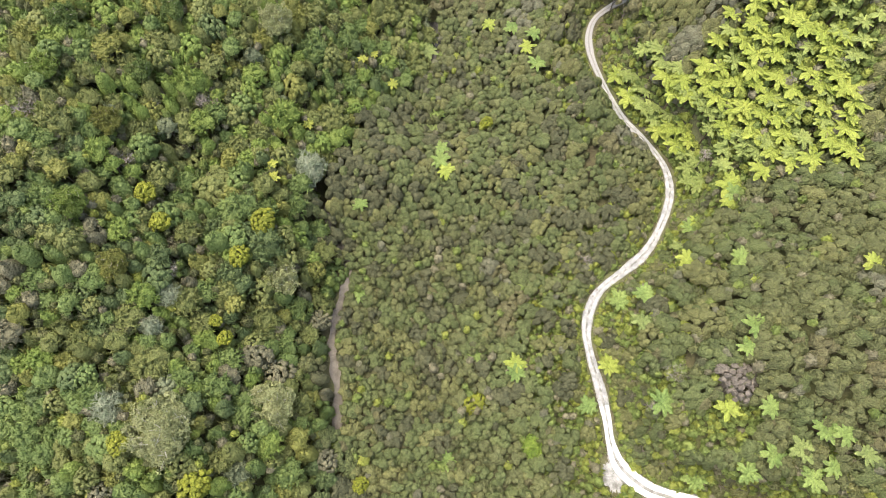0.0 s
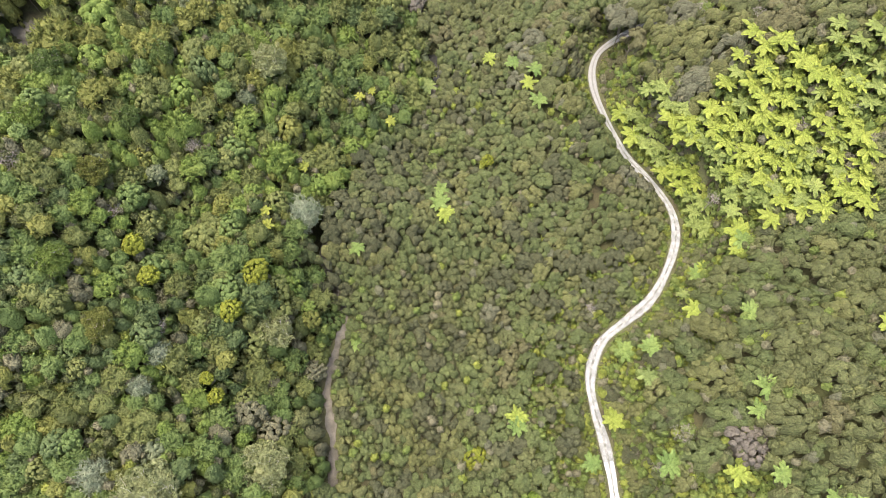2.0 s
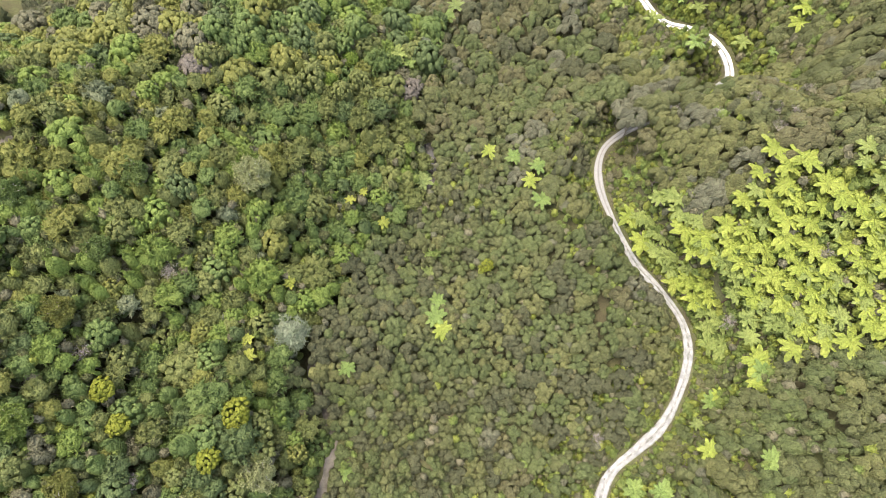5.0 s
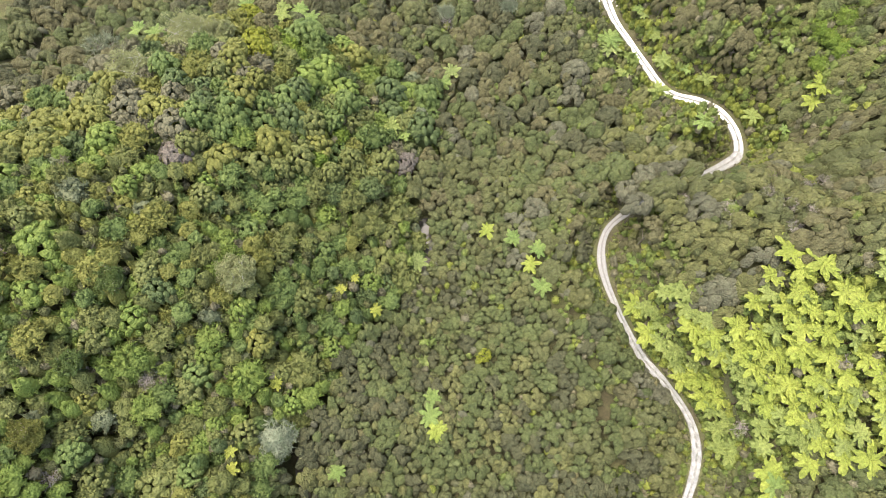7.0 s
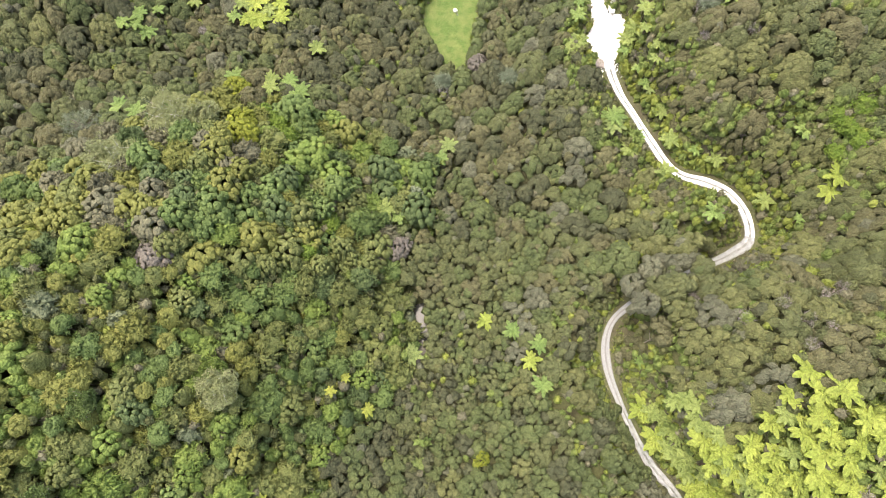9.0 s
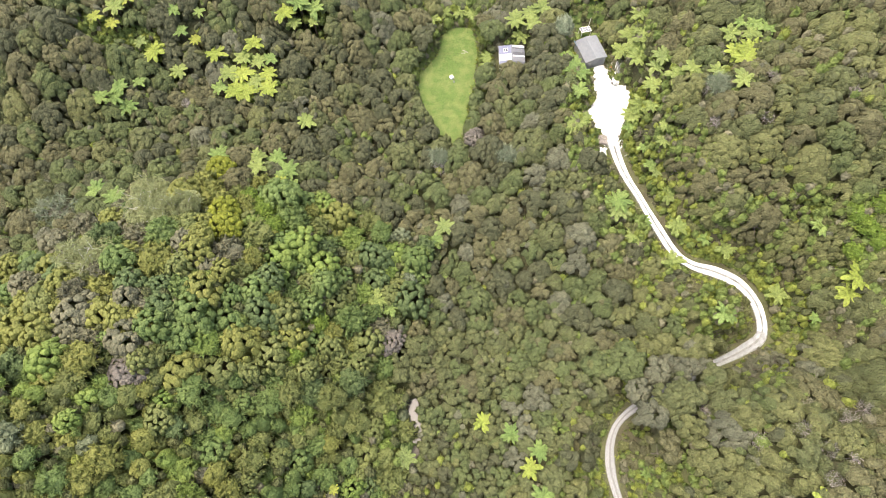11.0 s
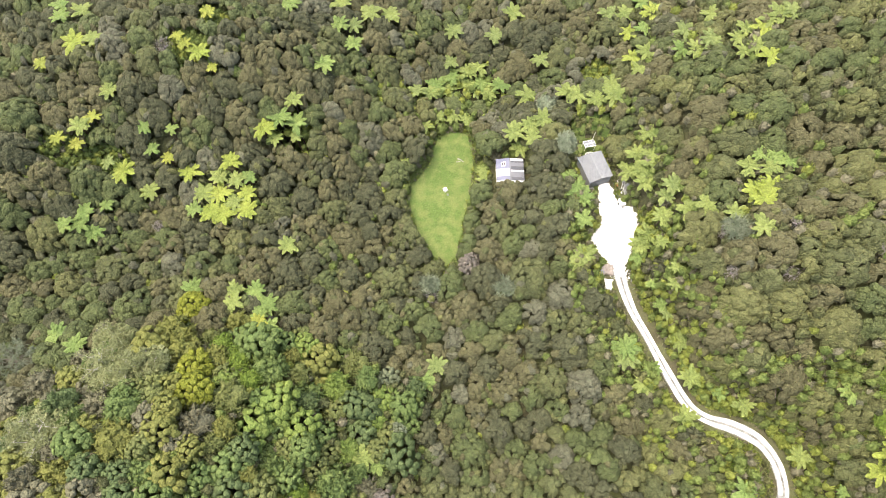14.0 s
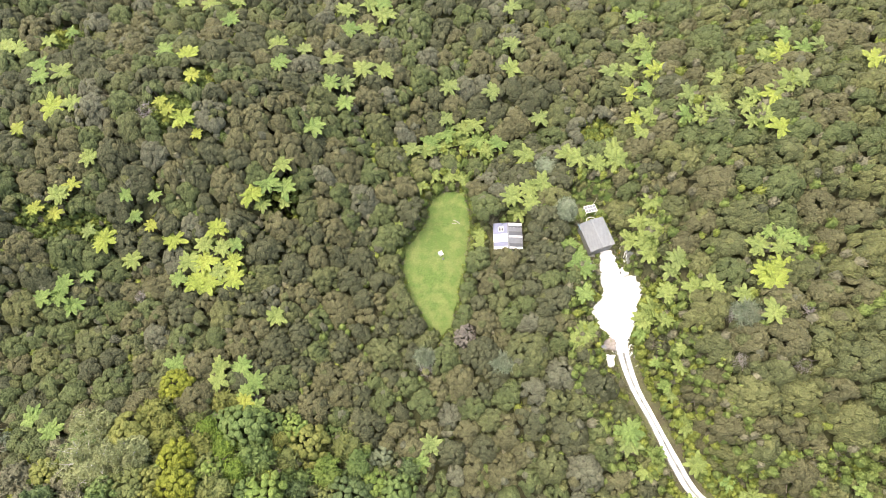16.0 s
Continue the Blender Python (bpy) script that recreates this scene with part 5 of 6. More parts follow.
COVER = scattered(17, (-80, 90, -7, 228), radius_cover, 190000, [], 0.47)
cx, cy, cr = COVER.T
c_d, _ = near_line(cx, cy, ROAD_LINE)
c_rng = np.random.default_rng(35)
c_high = np.minimum(c_rng.uniform(0.6, 1.5, len(cx)), 0.35 + 0.35 * c_d) + np.where(in_opening(cx, cy) > -0.25, c_rng.uniform(0.3, 1.4, len(cx)), 0)
chance = c_rng.uniform(0, 1, len(cx))
stuff("low_scrub", [batch(SHRUB_SHAPES, c_rng.integers(0, 6, len(cx)), cx, cy, ground(cx, cy) + c_high, cr, c_rng.uniform(0, 6.28, len(cx)), np.clip(c_high, cr, 1.6 * cr),
                          np.select([chance < np.where(c_d < 6, 0.45, 0.22), chance < 0.92], [0, 1], 2))],
      [SCRUB, SCRUB_GREEN, SCRUB_BROWN], "low dense green scrub on the steep ground", "scrub")
# weeds on the edge of the drive, the yard and the lawn
wx, wy, wr = [], [], []
w_rng = np.random.default_rng(33)
d_line = unit(np.gradient(ROAD_LINE, axis=0))
for side in (-1, 1):
    for rep in range(2):
        off = half + w_rng.uniform(0.15, 1.9, len(half))
        jitter = w_rng.normal(0, 0.4, (len(half), 2))
        wx.append(ROAD_LINE[:, 0] + side * d_line[:, 1] * off + jitter[:, 0])
        wy.append(ROAD_LINE[:, 1] - side * d_line[:, 0] * off + jitter[:, 1])
wx, wy = np.concatenate(wx), np.concatenate(wy)
edge = w_rng.uniform(-6, 18, 3000), w_rng.uniform(158, 197, 3000)
band = np.abs(in_clearing(*edge) + 0.3) < 0.7
edge2 = w_rng.uniform(32, 49, 3000), w_rng.uniform(157, 179, 3000)
band2 = np.abs(in_yard(*edge2) + 0.7) < 0.6
wx, wy = np.concatenate([wx, edge[0][band], edge2[0][band2]]), np.concatenate([wy, edge[1][band], edge2[1][band2]])
keep = (near_line(wx, wy, ROAD_LINE)[0] > 1.45 + 0.5 * (wy > 114)) & (in_yard(wx, wy) < -0.25) & (np.hypot(wx - 30.5, (wy - 0.2) / 1.7) > 2.2) & (np.hypot((wx - 37.1) / 2.8, (wy - 178.7) / 3.4) > 1.2)
wx, wy = wx[keep], wy[keep]
wr = w_rng.uniform(0.25, 0.6, len(wx))
stuff("verge_weeds", [batch(TUFT_SHAPES, w_rng.integers(0, 4, len(wx)), wx, wy, ground(wx, wy) + wr * 0.9, wr, w_rng.uniform(0, 6.28, len(wx)), wr, w_rng.integers(0, 3, len(wx)))],
      [SCRUB, SCRUB_GREEN, SCRUB_BROWN], "weeds and small ferns on the verges", "weeds")
# loose stones thinning out round the yard
PEBBLES = []
for k in range(4):
    p_rng = np.random.default_rng(140 + k)
    PEBBLES.append((ICO_V * p_rng.uniform(0.8, 1.2, (12, 1)) * np.array([1, 1, 0.45]), ICO_F))
px, py = w_rng.uniform(32, 49, 9000), w_rng.uniform(154, 178, 9000)
out_by = -in_yard(px, py)
keep = (out_by > -0.4) & (out_by < 1.6 * w_rng.uniform(0, 1, 9000) ** 1.6) & (np.hypot((px - 37.1) / 2.8, (py - 178.7) / 3.4) > 1.1)
px, py = px[keep], py[keep]
pr = w_rng.uniform(0.05, 0.17, len(px))
stuff("loose_gravel", [batch(PEBBLES, w_rng.integers(0, 4, len(px)), px, py, ground(px, py) + 0.14, pr, w_rng.uniform(0, 6.28, len(px)), pr, w_rng.integers(0, 2, len(px)))],
      [GRAVEL_FRESH, GRAVEL], "loose white stones at the edge of the gravel", "gravel")
# grass of the clearing
bx, by = w_rng.uniform(-4, 16, 34000), w_rng.uniform(159, 195, 34000)
inside = in_clearing(bx, by) > -0.25
bx, by = bx[inside], by[inside]
n = len(bx)
base = np.stack([bx, by, ground(bx, by)], 1)
lean = w_rng.normal(size=(n, 3)) * 0.5 + np.array([0.1, 0.1, 1.2])
v, f = leaves(w_rng, base, lean, 0.22, 0.12, 0.1)
stuff("grass", [(v, f, np.zeros(n, int))], [GRASS], "long bright green grass", "grass")


# ---- tree ferns ----
def frond_mesh(seed, mat, droop):
    """One frond of length 1 along +x: a rib that arches over, its blade folded down on either side, with a toothed edge."""
    r = np.random.default_rng(seed)
    n = 11
    s = np.linspace(0, 1, n + 1)
    ang = radians(27) - droop * s
    pts = np.zeros((n + 1, 3))
    for i in range(1, n + 1):
        pts[i] = pts[i - 1] + np.array([math.cos(ang[i]), 0, math.sin(ang[i])]) / n
    pts[:, 1] += 0.05 * r.normal() * s**2
    w = 0.160 * np.sin(math.pi * np.minimum(1.0, 0.04 + 0.96 * s) ** 1.15) ** 0.65 + 0.008
    tooth = 1 + 0.06 * np.where(np.arange(n + 1) % 2 == 0, 1, -1) + 0.06 * r.normal(size=n + 1)
    v = []
    for side in (-1, 1):
        v.append(pts + np.stack([0.35 * w, side * w * tooth, -0.32 * w], 1))
    v = np.vstack([pts, *v])
    i = np.arange(n)
    a, b = i + n + 1, i + 2 * n + 2
    f = np.vstack([np.stack([i, a, a + 1], 1), np.stack([i, a + 1, i + 1], 1), np.stack([i, b + 1, b], 1), np.stack([i, i + 1, b + 1], 1)])
    return mesh_from("frond", v, f, [mat], flat=True)


FERN_TRUNK = joined([limb((0, 0, -0.08), (0.02, 0, 0.6), 0.16, 0.11, 8), limb((0.02, 0, 0.6), (0, 0, 1.0), 0.11, 0.15, 8)])
fern_trunk_me = mesh_from("trunk", *FERN_TRUNK, [FERN_BARK])


def fern_kit(mat, seed):
    return [frond_mesh(seed + k, mat, radians(a)) for k, a in enumerate((16, 38, 48, 58))]


KITS = {"bright": fern_kit(FERN_BRIGHT, 200), "lime": fern_kit(FERN_LIME, 240), "green": fern_kit(FERN_GREEN, 210), "yellow": fern_kit(FERN_YELLOW, 220), "silver": fern_kit(FERN_SILVER, 230)}


def tree_fern(x, y, size, kit, label, group, r, tall=0.0):
    gz = float(ground(x, y)[0])
    top_z = max(float(canopy(x, y)) + 0.25, gz + 1.2)
    if tall:
        top_z = gz + tall
    road_d, road_at = near_line(x, y, ROAD_LINE)
    if road_d[0] < 5.5 and not tall and not (100 < y < 113):
        top_z = max(gz + 1.0, min(top_z, float(road_height(road_at)[0]) + 0.9 + 0.75 * float(road_d[0])))
    if float(near_line(x, y, ROAD_LINE)[0][0]) < 2.0:
        return
    fern = tagged(new("tree_fern"), label, "tree fern", group)
    fern.matrix_basis = Matrix.Translation((x, y, gz))
    h = top_z - gz
    part("trunk", fern_trunk_me, fern, at=Matrix.Diagonal((1, 1, h, 1)))
    count = r.choice((11, 12, 13, 14))
    spin = r.uniform(0, 6.28)
    for k in range(count):
        inner = k % 3 == 2
        az = spin + k * 2 * math.pi / count + r.uniform(-0.16, 0.16)
        long = size * r.uniform(0.84, 1.12) * (0.72 if inner else 1.0)
        me = kit[0] if inner else kit[r.choice((1, 2, 2, 3))]
        part("frond", me, fern, at=Matrix.LocRotScale((0, 0, h - 0.03), Euler((r.uniform(-0.15, 0.15), r.uniform(-0.10, 0.16), az)), (long, long, long)))


f_rand = random.Random(77)
for spots, kit, size, label, group in (
        (FERNS_SLOPE_LOW + FERNS_SLOPE_HIGH, "bright", 2.95, "bright lime-green tree fern on the open slope", "ferns on the open slope"),
        (FERNS_FILL, "lime", 2.2, "smaller green tree fern on the open slope", "ferns on the open slope"),
        (FERNS_BRIGHT, "bright", 2.75, "bright yellow-green tree fern standing out of the kanuka", "clusters of tall ferns"),
        (FERNS_LIME_NEAR, "lime", 2.45, "light yellow-green tree fern among kanuka", "ferns round the clearing"),
        (FERNS_LIME_FAR, "lime", 2.6, "light yellow-green tree fern on the slope behind the clearing", "ferns behind the clearing"),
        (FERNS_GREEN_TALL_NEAR, "green", 2.5, "green tree fern in the bush round the clearing", "ferns round the clearing"),
        (FERNS_GREEN_TALL_FAR, "green", 2.55, "green tree fern on the slope behind the clearing", "ferns behind the clearing"),
        (FERNS_LAWN, "lime", 2.1, "light green tree fern at the edge of the grass clearing", "ferns round the clearing"),
        (FERNS_SILVER, "silver", 2.5, "pale silvery green tree fern", "silvery ferns"),
        (FERNS_YELLOWISH, "yellow", 1.7, "small yellow-green tree fern among low scrub", "yellow ferns"),
        (FERNS_LOW, "green", 1.9, "small green tree fern low among the kanuka", "ferns round the clearing"),
        (FERNS_BANK, "green", 1.5, "low green tree fern on the bank of the drive", "ferns along the drive"),
        (FERNS_YELLOW, "yellow", 1.45, "small yellow-leaved tree fern in the bush", "yellow ferns"),
        (FERNS_NEAR, "green", 2.3, "green tree fern standing among kanuka", "ferns among the kanuka"),
        (FERNS_MIDDLE, "green", 2.3, "green tree fern standing among kanuka", "ferns among the kanuka")):
    for x, y in spots:
        which = kit
        if kit == "green":
            roll = f_rand.random()
            which = ("bright" if y < 130 else "lime") if roll < 0.2 else "silver" if roll > 0.86 else "green"
        if math.hypot(x - 15, y - 180) < 3:
            which = "lime"
        by_house = math.hypot(x - 40, y - 177) < 10
        tree_fern(x, y, size * f_rand.uniform(0.85, 1.12), KITS[which], label, group, f_rand, (3.3 if x > 38 else 2.8) if by_house else 2.2 if math.hypot(x - 20.3, y - 180.2) < 6.5 or group == "ferns round the clearing" and (x, y) in FERNS_LAWN else 0.0)


# ---- trees with a look of their own ----
def lone_tree(name, label, category, x, y, r, shape, mat, lift=0.0, bark=BARK, squat=1.0):
    gz = float(ground(x, y)[0])
    tz = float(canopy(x, y)) + 0.7 + lift
    d, at = near_line(x, y, ROAD_LINE)
    if d[0] < 8:
        tz = max(gz + 1.5, min(tz, float(road_height(at)[0]) + 1.4 + 0.5 * float(d[0])))
    ob = tagged(new(name), label, category)
    ob.matrix_basis = Matrix.Translation((x, y, gz))
    part("trunk", mesh_from("trunk", *TRUNKS[int(abs(x)) % 3], [bark]), ob, at=Matrix.Diagonal((r, r, tz - gz, 1)))
    part("crown", mesh_from("crown", *shape, [mat]), ob, at=Matrix.LocRotScale((0, 0, tz - gz), Euler((0, 0, x)), (r, r, r * squat)))
    return ob


for k, (x, y, r) in enumerate(GOLD_BUSHES):
    lone_tree("gold_bush", "golden-yellow leaved bush standing out of the canopy", "bush", x, y, r, knobby(300 + k, 34, 0.55, 0.20), GOLD, 1.6)
for k, (x, y, r) in enumerate(LIME_TREES):
    lone_tree("broadleaf_tree", "bright lime-green leafy tree", "tree", x, y, r, crown(380 + k, 14, 0.7, 0.42, 620, 0.17, 0.11, 0.1, 0.5, rings=6, segs=12), LIME_LEAF, 0.5)
for k, (x, y, r) in enumerate(BROWN_TREES):
    lone_tree("brown_tree", "brown-leaved tree with a rounded crown", "tree", x, y, r, knobby(320 + k, 44, 0.5, 0.165), BROWN_LEAF, 0.4)
for k, (x, y, r) in enumerate(SILVER_TREES):
    lone_tree("silver_tree", "silvery blue-green feathery tree", "tree", x, y, r, crown(340 + k, 14, 0.8, 0.4, 800, 0.34, 0.07, 0.3, 1.0, rings=7, segs=14, tilt=0.8), SILVER, 0.8, squat=1.1)
for k, (x, y, r) in enumerate(DEAD_BUSHES):
    d_rng = np.random.default_rng(360 + k)
    gz, tz = float(ground(x, y)[0]), float(canopy(x, y)) + 0.1
    bush = tagged(new("dead_bush"), "grey leafless dead shrub with fine twigs", "dead shrub")
    bush.matrix_basis = Matrix.Translation((x, y, gz))
    pieces = [limb((0, 0, -0.2), (0.05, 0.05, tz - gz - r * 0.7), 0.09, 0.05, 5)]
    tips = []
    for j in range(16):
        a, q = j * 2.4, d_rng.uniform(0.25, 0.95)
        tip = (r * q * math.cos(a), r * q * math.sin(a), tz - gz - 0.75 * r * q * q)
        pieces.append(limb((0.05, 0.05, tz - gz - r * d_rng.uniform(0.7, 1.0)), tip, 0.035, 0.008, 4))
        tips.append(tip)
    part("trunk", mesh_from("trunk", *joined(pieces), [DEAD]), bush)
    tips = np.repeat(np.array(tips), 30, 0) + d_rng.normal(0, 0.17 * r, (480, 3)) * np.array([1, 1, 0.6])
    part("twig_tangle", mesh_from("twig_tangle", *leaves(d_rng, tips, d_rng.normal(size=(480, 3)) + np.array([0, 0, 0.8]), 0.22 * r, 0.05, 0.0), [DEAD]), bush)["kind"] = "stuff"


def pale_tree(x, y, r, seed, leaf, label, lift):
    """A big old tree: pale bare limbs showing through a thin crown."""
    p_rng = np.random.default_rng(seed)
    gz, tz = float(ground(x, y)[0]), float(canopy(x, y)) + lift
    h = tz - gz
    tree = tagged(new("old_tree"), label, "tree", "old pale trees")
    tree.matrix_basis = Matrix.Translation((x, y, gz))
    part("trunk", mesh_from("trunk", *joined([limb((0, 0, -0.3), (0.2, 0.1, h * 0.45), 0.38, 0.28, 8), limb((0.2, 0.1, h * 0.45), (0, 0, h * 0.8), 0.28, 0.12, 8)]), [PALE_BARK]), tree)
    clumps = []
    for k in range(11):
        a = k * 2.4 + p_rng.uniform(-0.3, 0.3)
        q = 0.35 + 0.6 * (k / 10) ** 0.7
        start = np.array([0.12, 0.06, h * (0.72 - 0.30 * k / 10)])
        end = np.array([r * q * math.cos(a), r * q * math.sin(a), h - 0.50 * r * q * q + 0.05 * r])
        mid = start * 0.45 + end * 0.55 + p_rng.normal(0, 0.08 * r, 3)
        bits = [limb(start, mid, 0.13, 0.08, 5), limb(mid, end, 0.08, 0.04, 5)]
        for j in range(6):
            t = p_rng.uniform(0.35, 1.0)
            p = mid * (1 - t) + end * t
            tip = p + p_rng.normal(0, 0.17 * r, 3) + np.array([0, 0, 0.15 * r])
            bits.append(limb(p, tip, 0.04, 0.014, 4))
            clumps.append(tip)
        clumps.append(end)
        part("limb", mesh_from("limb", *joined(bits), [PALE_BARK]), tree)
    shell, faces = crown(seed + 40, 26, 0.5, 0.34, 1700, 0.12, 0.085, 0.0, 0.3, rings=8, segs=18, tilt=0.6)
    bits = [(shell * r + np.array([0, 0, h - 0.10 * r]), faces)]
    for c in clumps:
        a = r * p_rng.uniform(0.08, 0.13)
        d = unit(p_rng.normal(size=(50, 3)) + np.array([0, 0, 0.5]))
        bits.append(leaves(p_rng, c + d * a * p_rng.uniform(0.5, 1.4, (50, 1)), d, 0.30, 0.17, 0.1))
    part("crown", mesh_from("crown", *joined(bits), [leaf]), tree)


for k, (x, y, r) in enumerate(PALE_TREES):
    pale_tree(x, y, r, 400 + k, PALE, "large old tree with pale bare limbs and thin grey-green leaves", 2.6)
for k, (x, y, r) in enumerate(LIMBY_TREES):
    pale_tree(x, y, r, 500 + k, BUSH[(0, 2, 6)[k % 3]], "dark green tree with pale limbs showing through its crown", 1.4)
for x, y, r in FLAX:
    x_rng = np.random.default_rng(430)
    gz, tz = float(ground(x, y)[0]), float(canopy(x, y)) + 1.6
    clump = tagged(new("cabbage_tree"), "grey-green cabbage tree with long strap leaves in tufts", "tree")
    clump.matrix_basis = Matrix.Translation((x, y, gz))
    stems, tufts = [limb((0, 0, -0.2), (0, 0, (tz - gz) * 0.55), 0.25, 0.2, 7)], []
    for k in range(24):
        a, q = k * 2.4, r * math.sqrt((k + 0.5) / 24)
        end = np.array([q * math.cos(a), q * 0.7 * math.sin(a), tz - gz - 1.1 - 0.05 * q * q])
        stems.append(limb((0, 0, (tz - gz) * 0.5), end, 0.1, 0.05, 5))
        d = unit(x_rng.normal(size=(70, 3)) + np.array([0.1, 0, 1.1]))
        tufts.append(leaves(x_rng, np.repeat(end[None], 70, 0), d * 1.5, 1.25, 0.1, 0.25))
    part("trunk", mesh_from("trunk", *joined(stems), [BARK]), clump)
    part("crown", mesh_from("crown", *joined(tufts), [SILVER]), clump)
# a flat gravel patch stands in for a white-roofed building on the hillside
blob_patch("far_pale_patch", -75.0, 27.5, 2.2, 3.6, GRAVEL_FRESH, 0.12, "flat pale gravel patch standing in for a white-roofed building on the hillside", "track", 0.2, 8)


# ---- the hut, the garage and what lies about them ----
def paint(name, colour, rough=0.5, metal=0.0, dirt=0.12):
    return surface(name, tuple(c * (1 - dirt) for c in colour), colour, 1.3, rough, 14, 0.08, metal, vary=0.10)


ROOF_WHITE = paint("roof_white", (0.46, 0.47, 0.49), 0.45)
ROOF_BLUE = paint("roof_blue_grey", (0.135, 0.145, 0.21), 0.45)
ROOF_GREY = paint("roof_grey", (0.136, 0.143, 0.160), 0.5)
ROOF_DARK = paint("roof_dark", (0.078, 0.084, 0.096), 0.5)
IRON_LIGHT = paint("iron_light", (0.172, 0.184, 0.194), 0.55)
IRON_MID = paint("iron_mid", (0.132, 0.142, 0.150), 0.55)
WALL_WHITE = paint("wall_white", (0.58, 0.58, 0.56), 0.6)
WALL_GREY = paint("wall_grey", (0.225, 0.235, 0.235), 0.7)
TIMBER = surface("timber", (0.16, 0.158, 0.138), (0.245, 0.242, 0.215), 2.0, 0.8, 18, 0.3)
WHITE_PAINT = paint("white_paint", (0.74, 0.74, 0.73), 0.4)
TARP = paint("tarpaulin", (0.74, 0.75, 0.76), 0.45)
BLUE = paint("blue_trim", (0.24, 0.42, 0.50), 0.5)
ORANGE, YELLOW, BLACK = paint("orange_plastic", (0.50, 0.13, 0.04), 0.4), paint("yellow_plastic", (0.62, 0.47, 0.10), 0.4), paint("black_plastic", (0.03, 0.03, 0.035), 0.4)
STONE = surface("stone", (0.10, 0.095, 0.085), (0.18, 0.17, 0.15), 3.0, 0.85, 12, 0.4)
PINK_GRAVEL = surface("pink_gravel", (0.185, 0.165, 0.148), (0.255, 0.230, 0.208), 2.0, 0.9, 10, 0.6)
GLASS = bpy.data.materials.new("dark_glass")
_, _b = nodes_of(GLASS)
_b.inputs["Base Color"].default_value, _b.inputs["Roughness"].default_value = (0.04, 0.045, 0.052, 1), 0.25
_b.inputs["Specular IOR Level"].default_value = 0.2


def box_bm(size, at=(0, 0, 0), bevel=0.015, bm=None):
    bm = bm or bmesh.new()
    made = bmesh.ops.create_cube(bm, size=1.0, matrix=Matrix.LocRotScale(Vector(at), None, Vector(size)))
    if bevel:
        edges = {e for q in made["verts"] for e in q.link_edges}
        bmesh.ops.bevel(bm, geom=list(edges), offset=bevel, segments=1, affect="EDGES")
    return bm


def box_part(name, size, at, mat, parent, label="", bevel=0.015, turn_m=None):
    return part(name, bm_mesh(name, box_bm(size, (0, 0, 0), bevel), mat), parent, label, Matrix.Translation(at) @ (turn_m or Matrix()))


def sheet_mesh(long, wide, mat, ribs):
    """A ribbed iron roofing sheet: long down the slope (x), wide across (y)."""
    n = ribs * 4 + 1
    y = np.linspace(-wide / 2, wide / 2, n)
    z = np.where(np.arange(n) % 4 == 1, 0.03, np.where(np.arange(n) % 4 == 2, 0.03, 0.0))
    v = np.concatenate([np.stack([np.full(n, x), y, z], 1) for x in (0.0, long)] + [np.stack([np.full(n, x), y, z - 0.012], 1) for x in (0.0, long)])
    i = np.arange(n - 1)
    top_f = np.stack([i, i + n, i + n + 1, i + 1], 1)
    low = np.stack([i + 2 * n, i + 2 * n + 1, i + 3 * n + 1, i + 3 * n], 1)
    ends = np.stack([i, i + 1, i + 2 * n + 1, i + 2 * n], 1), np.stack([i + n, i + 3 * n, i + 3 * n + 1, i + n + 1], 1)
    return mesh_from("roof_sheet", v, np.vstack([top_f, low, *ends]), [mat], flat=True)


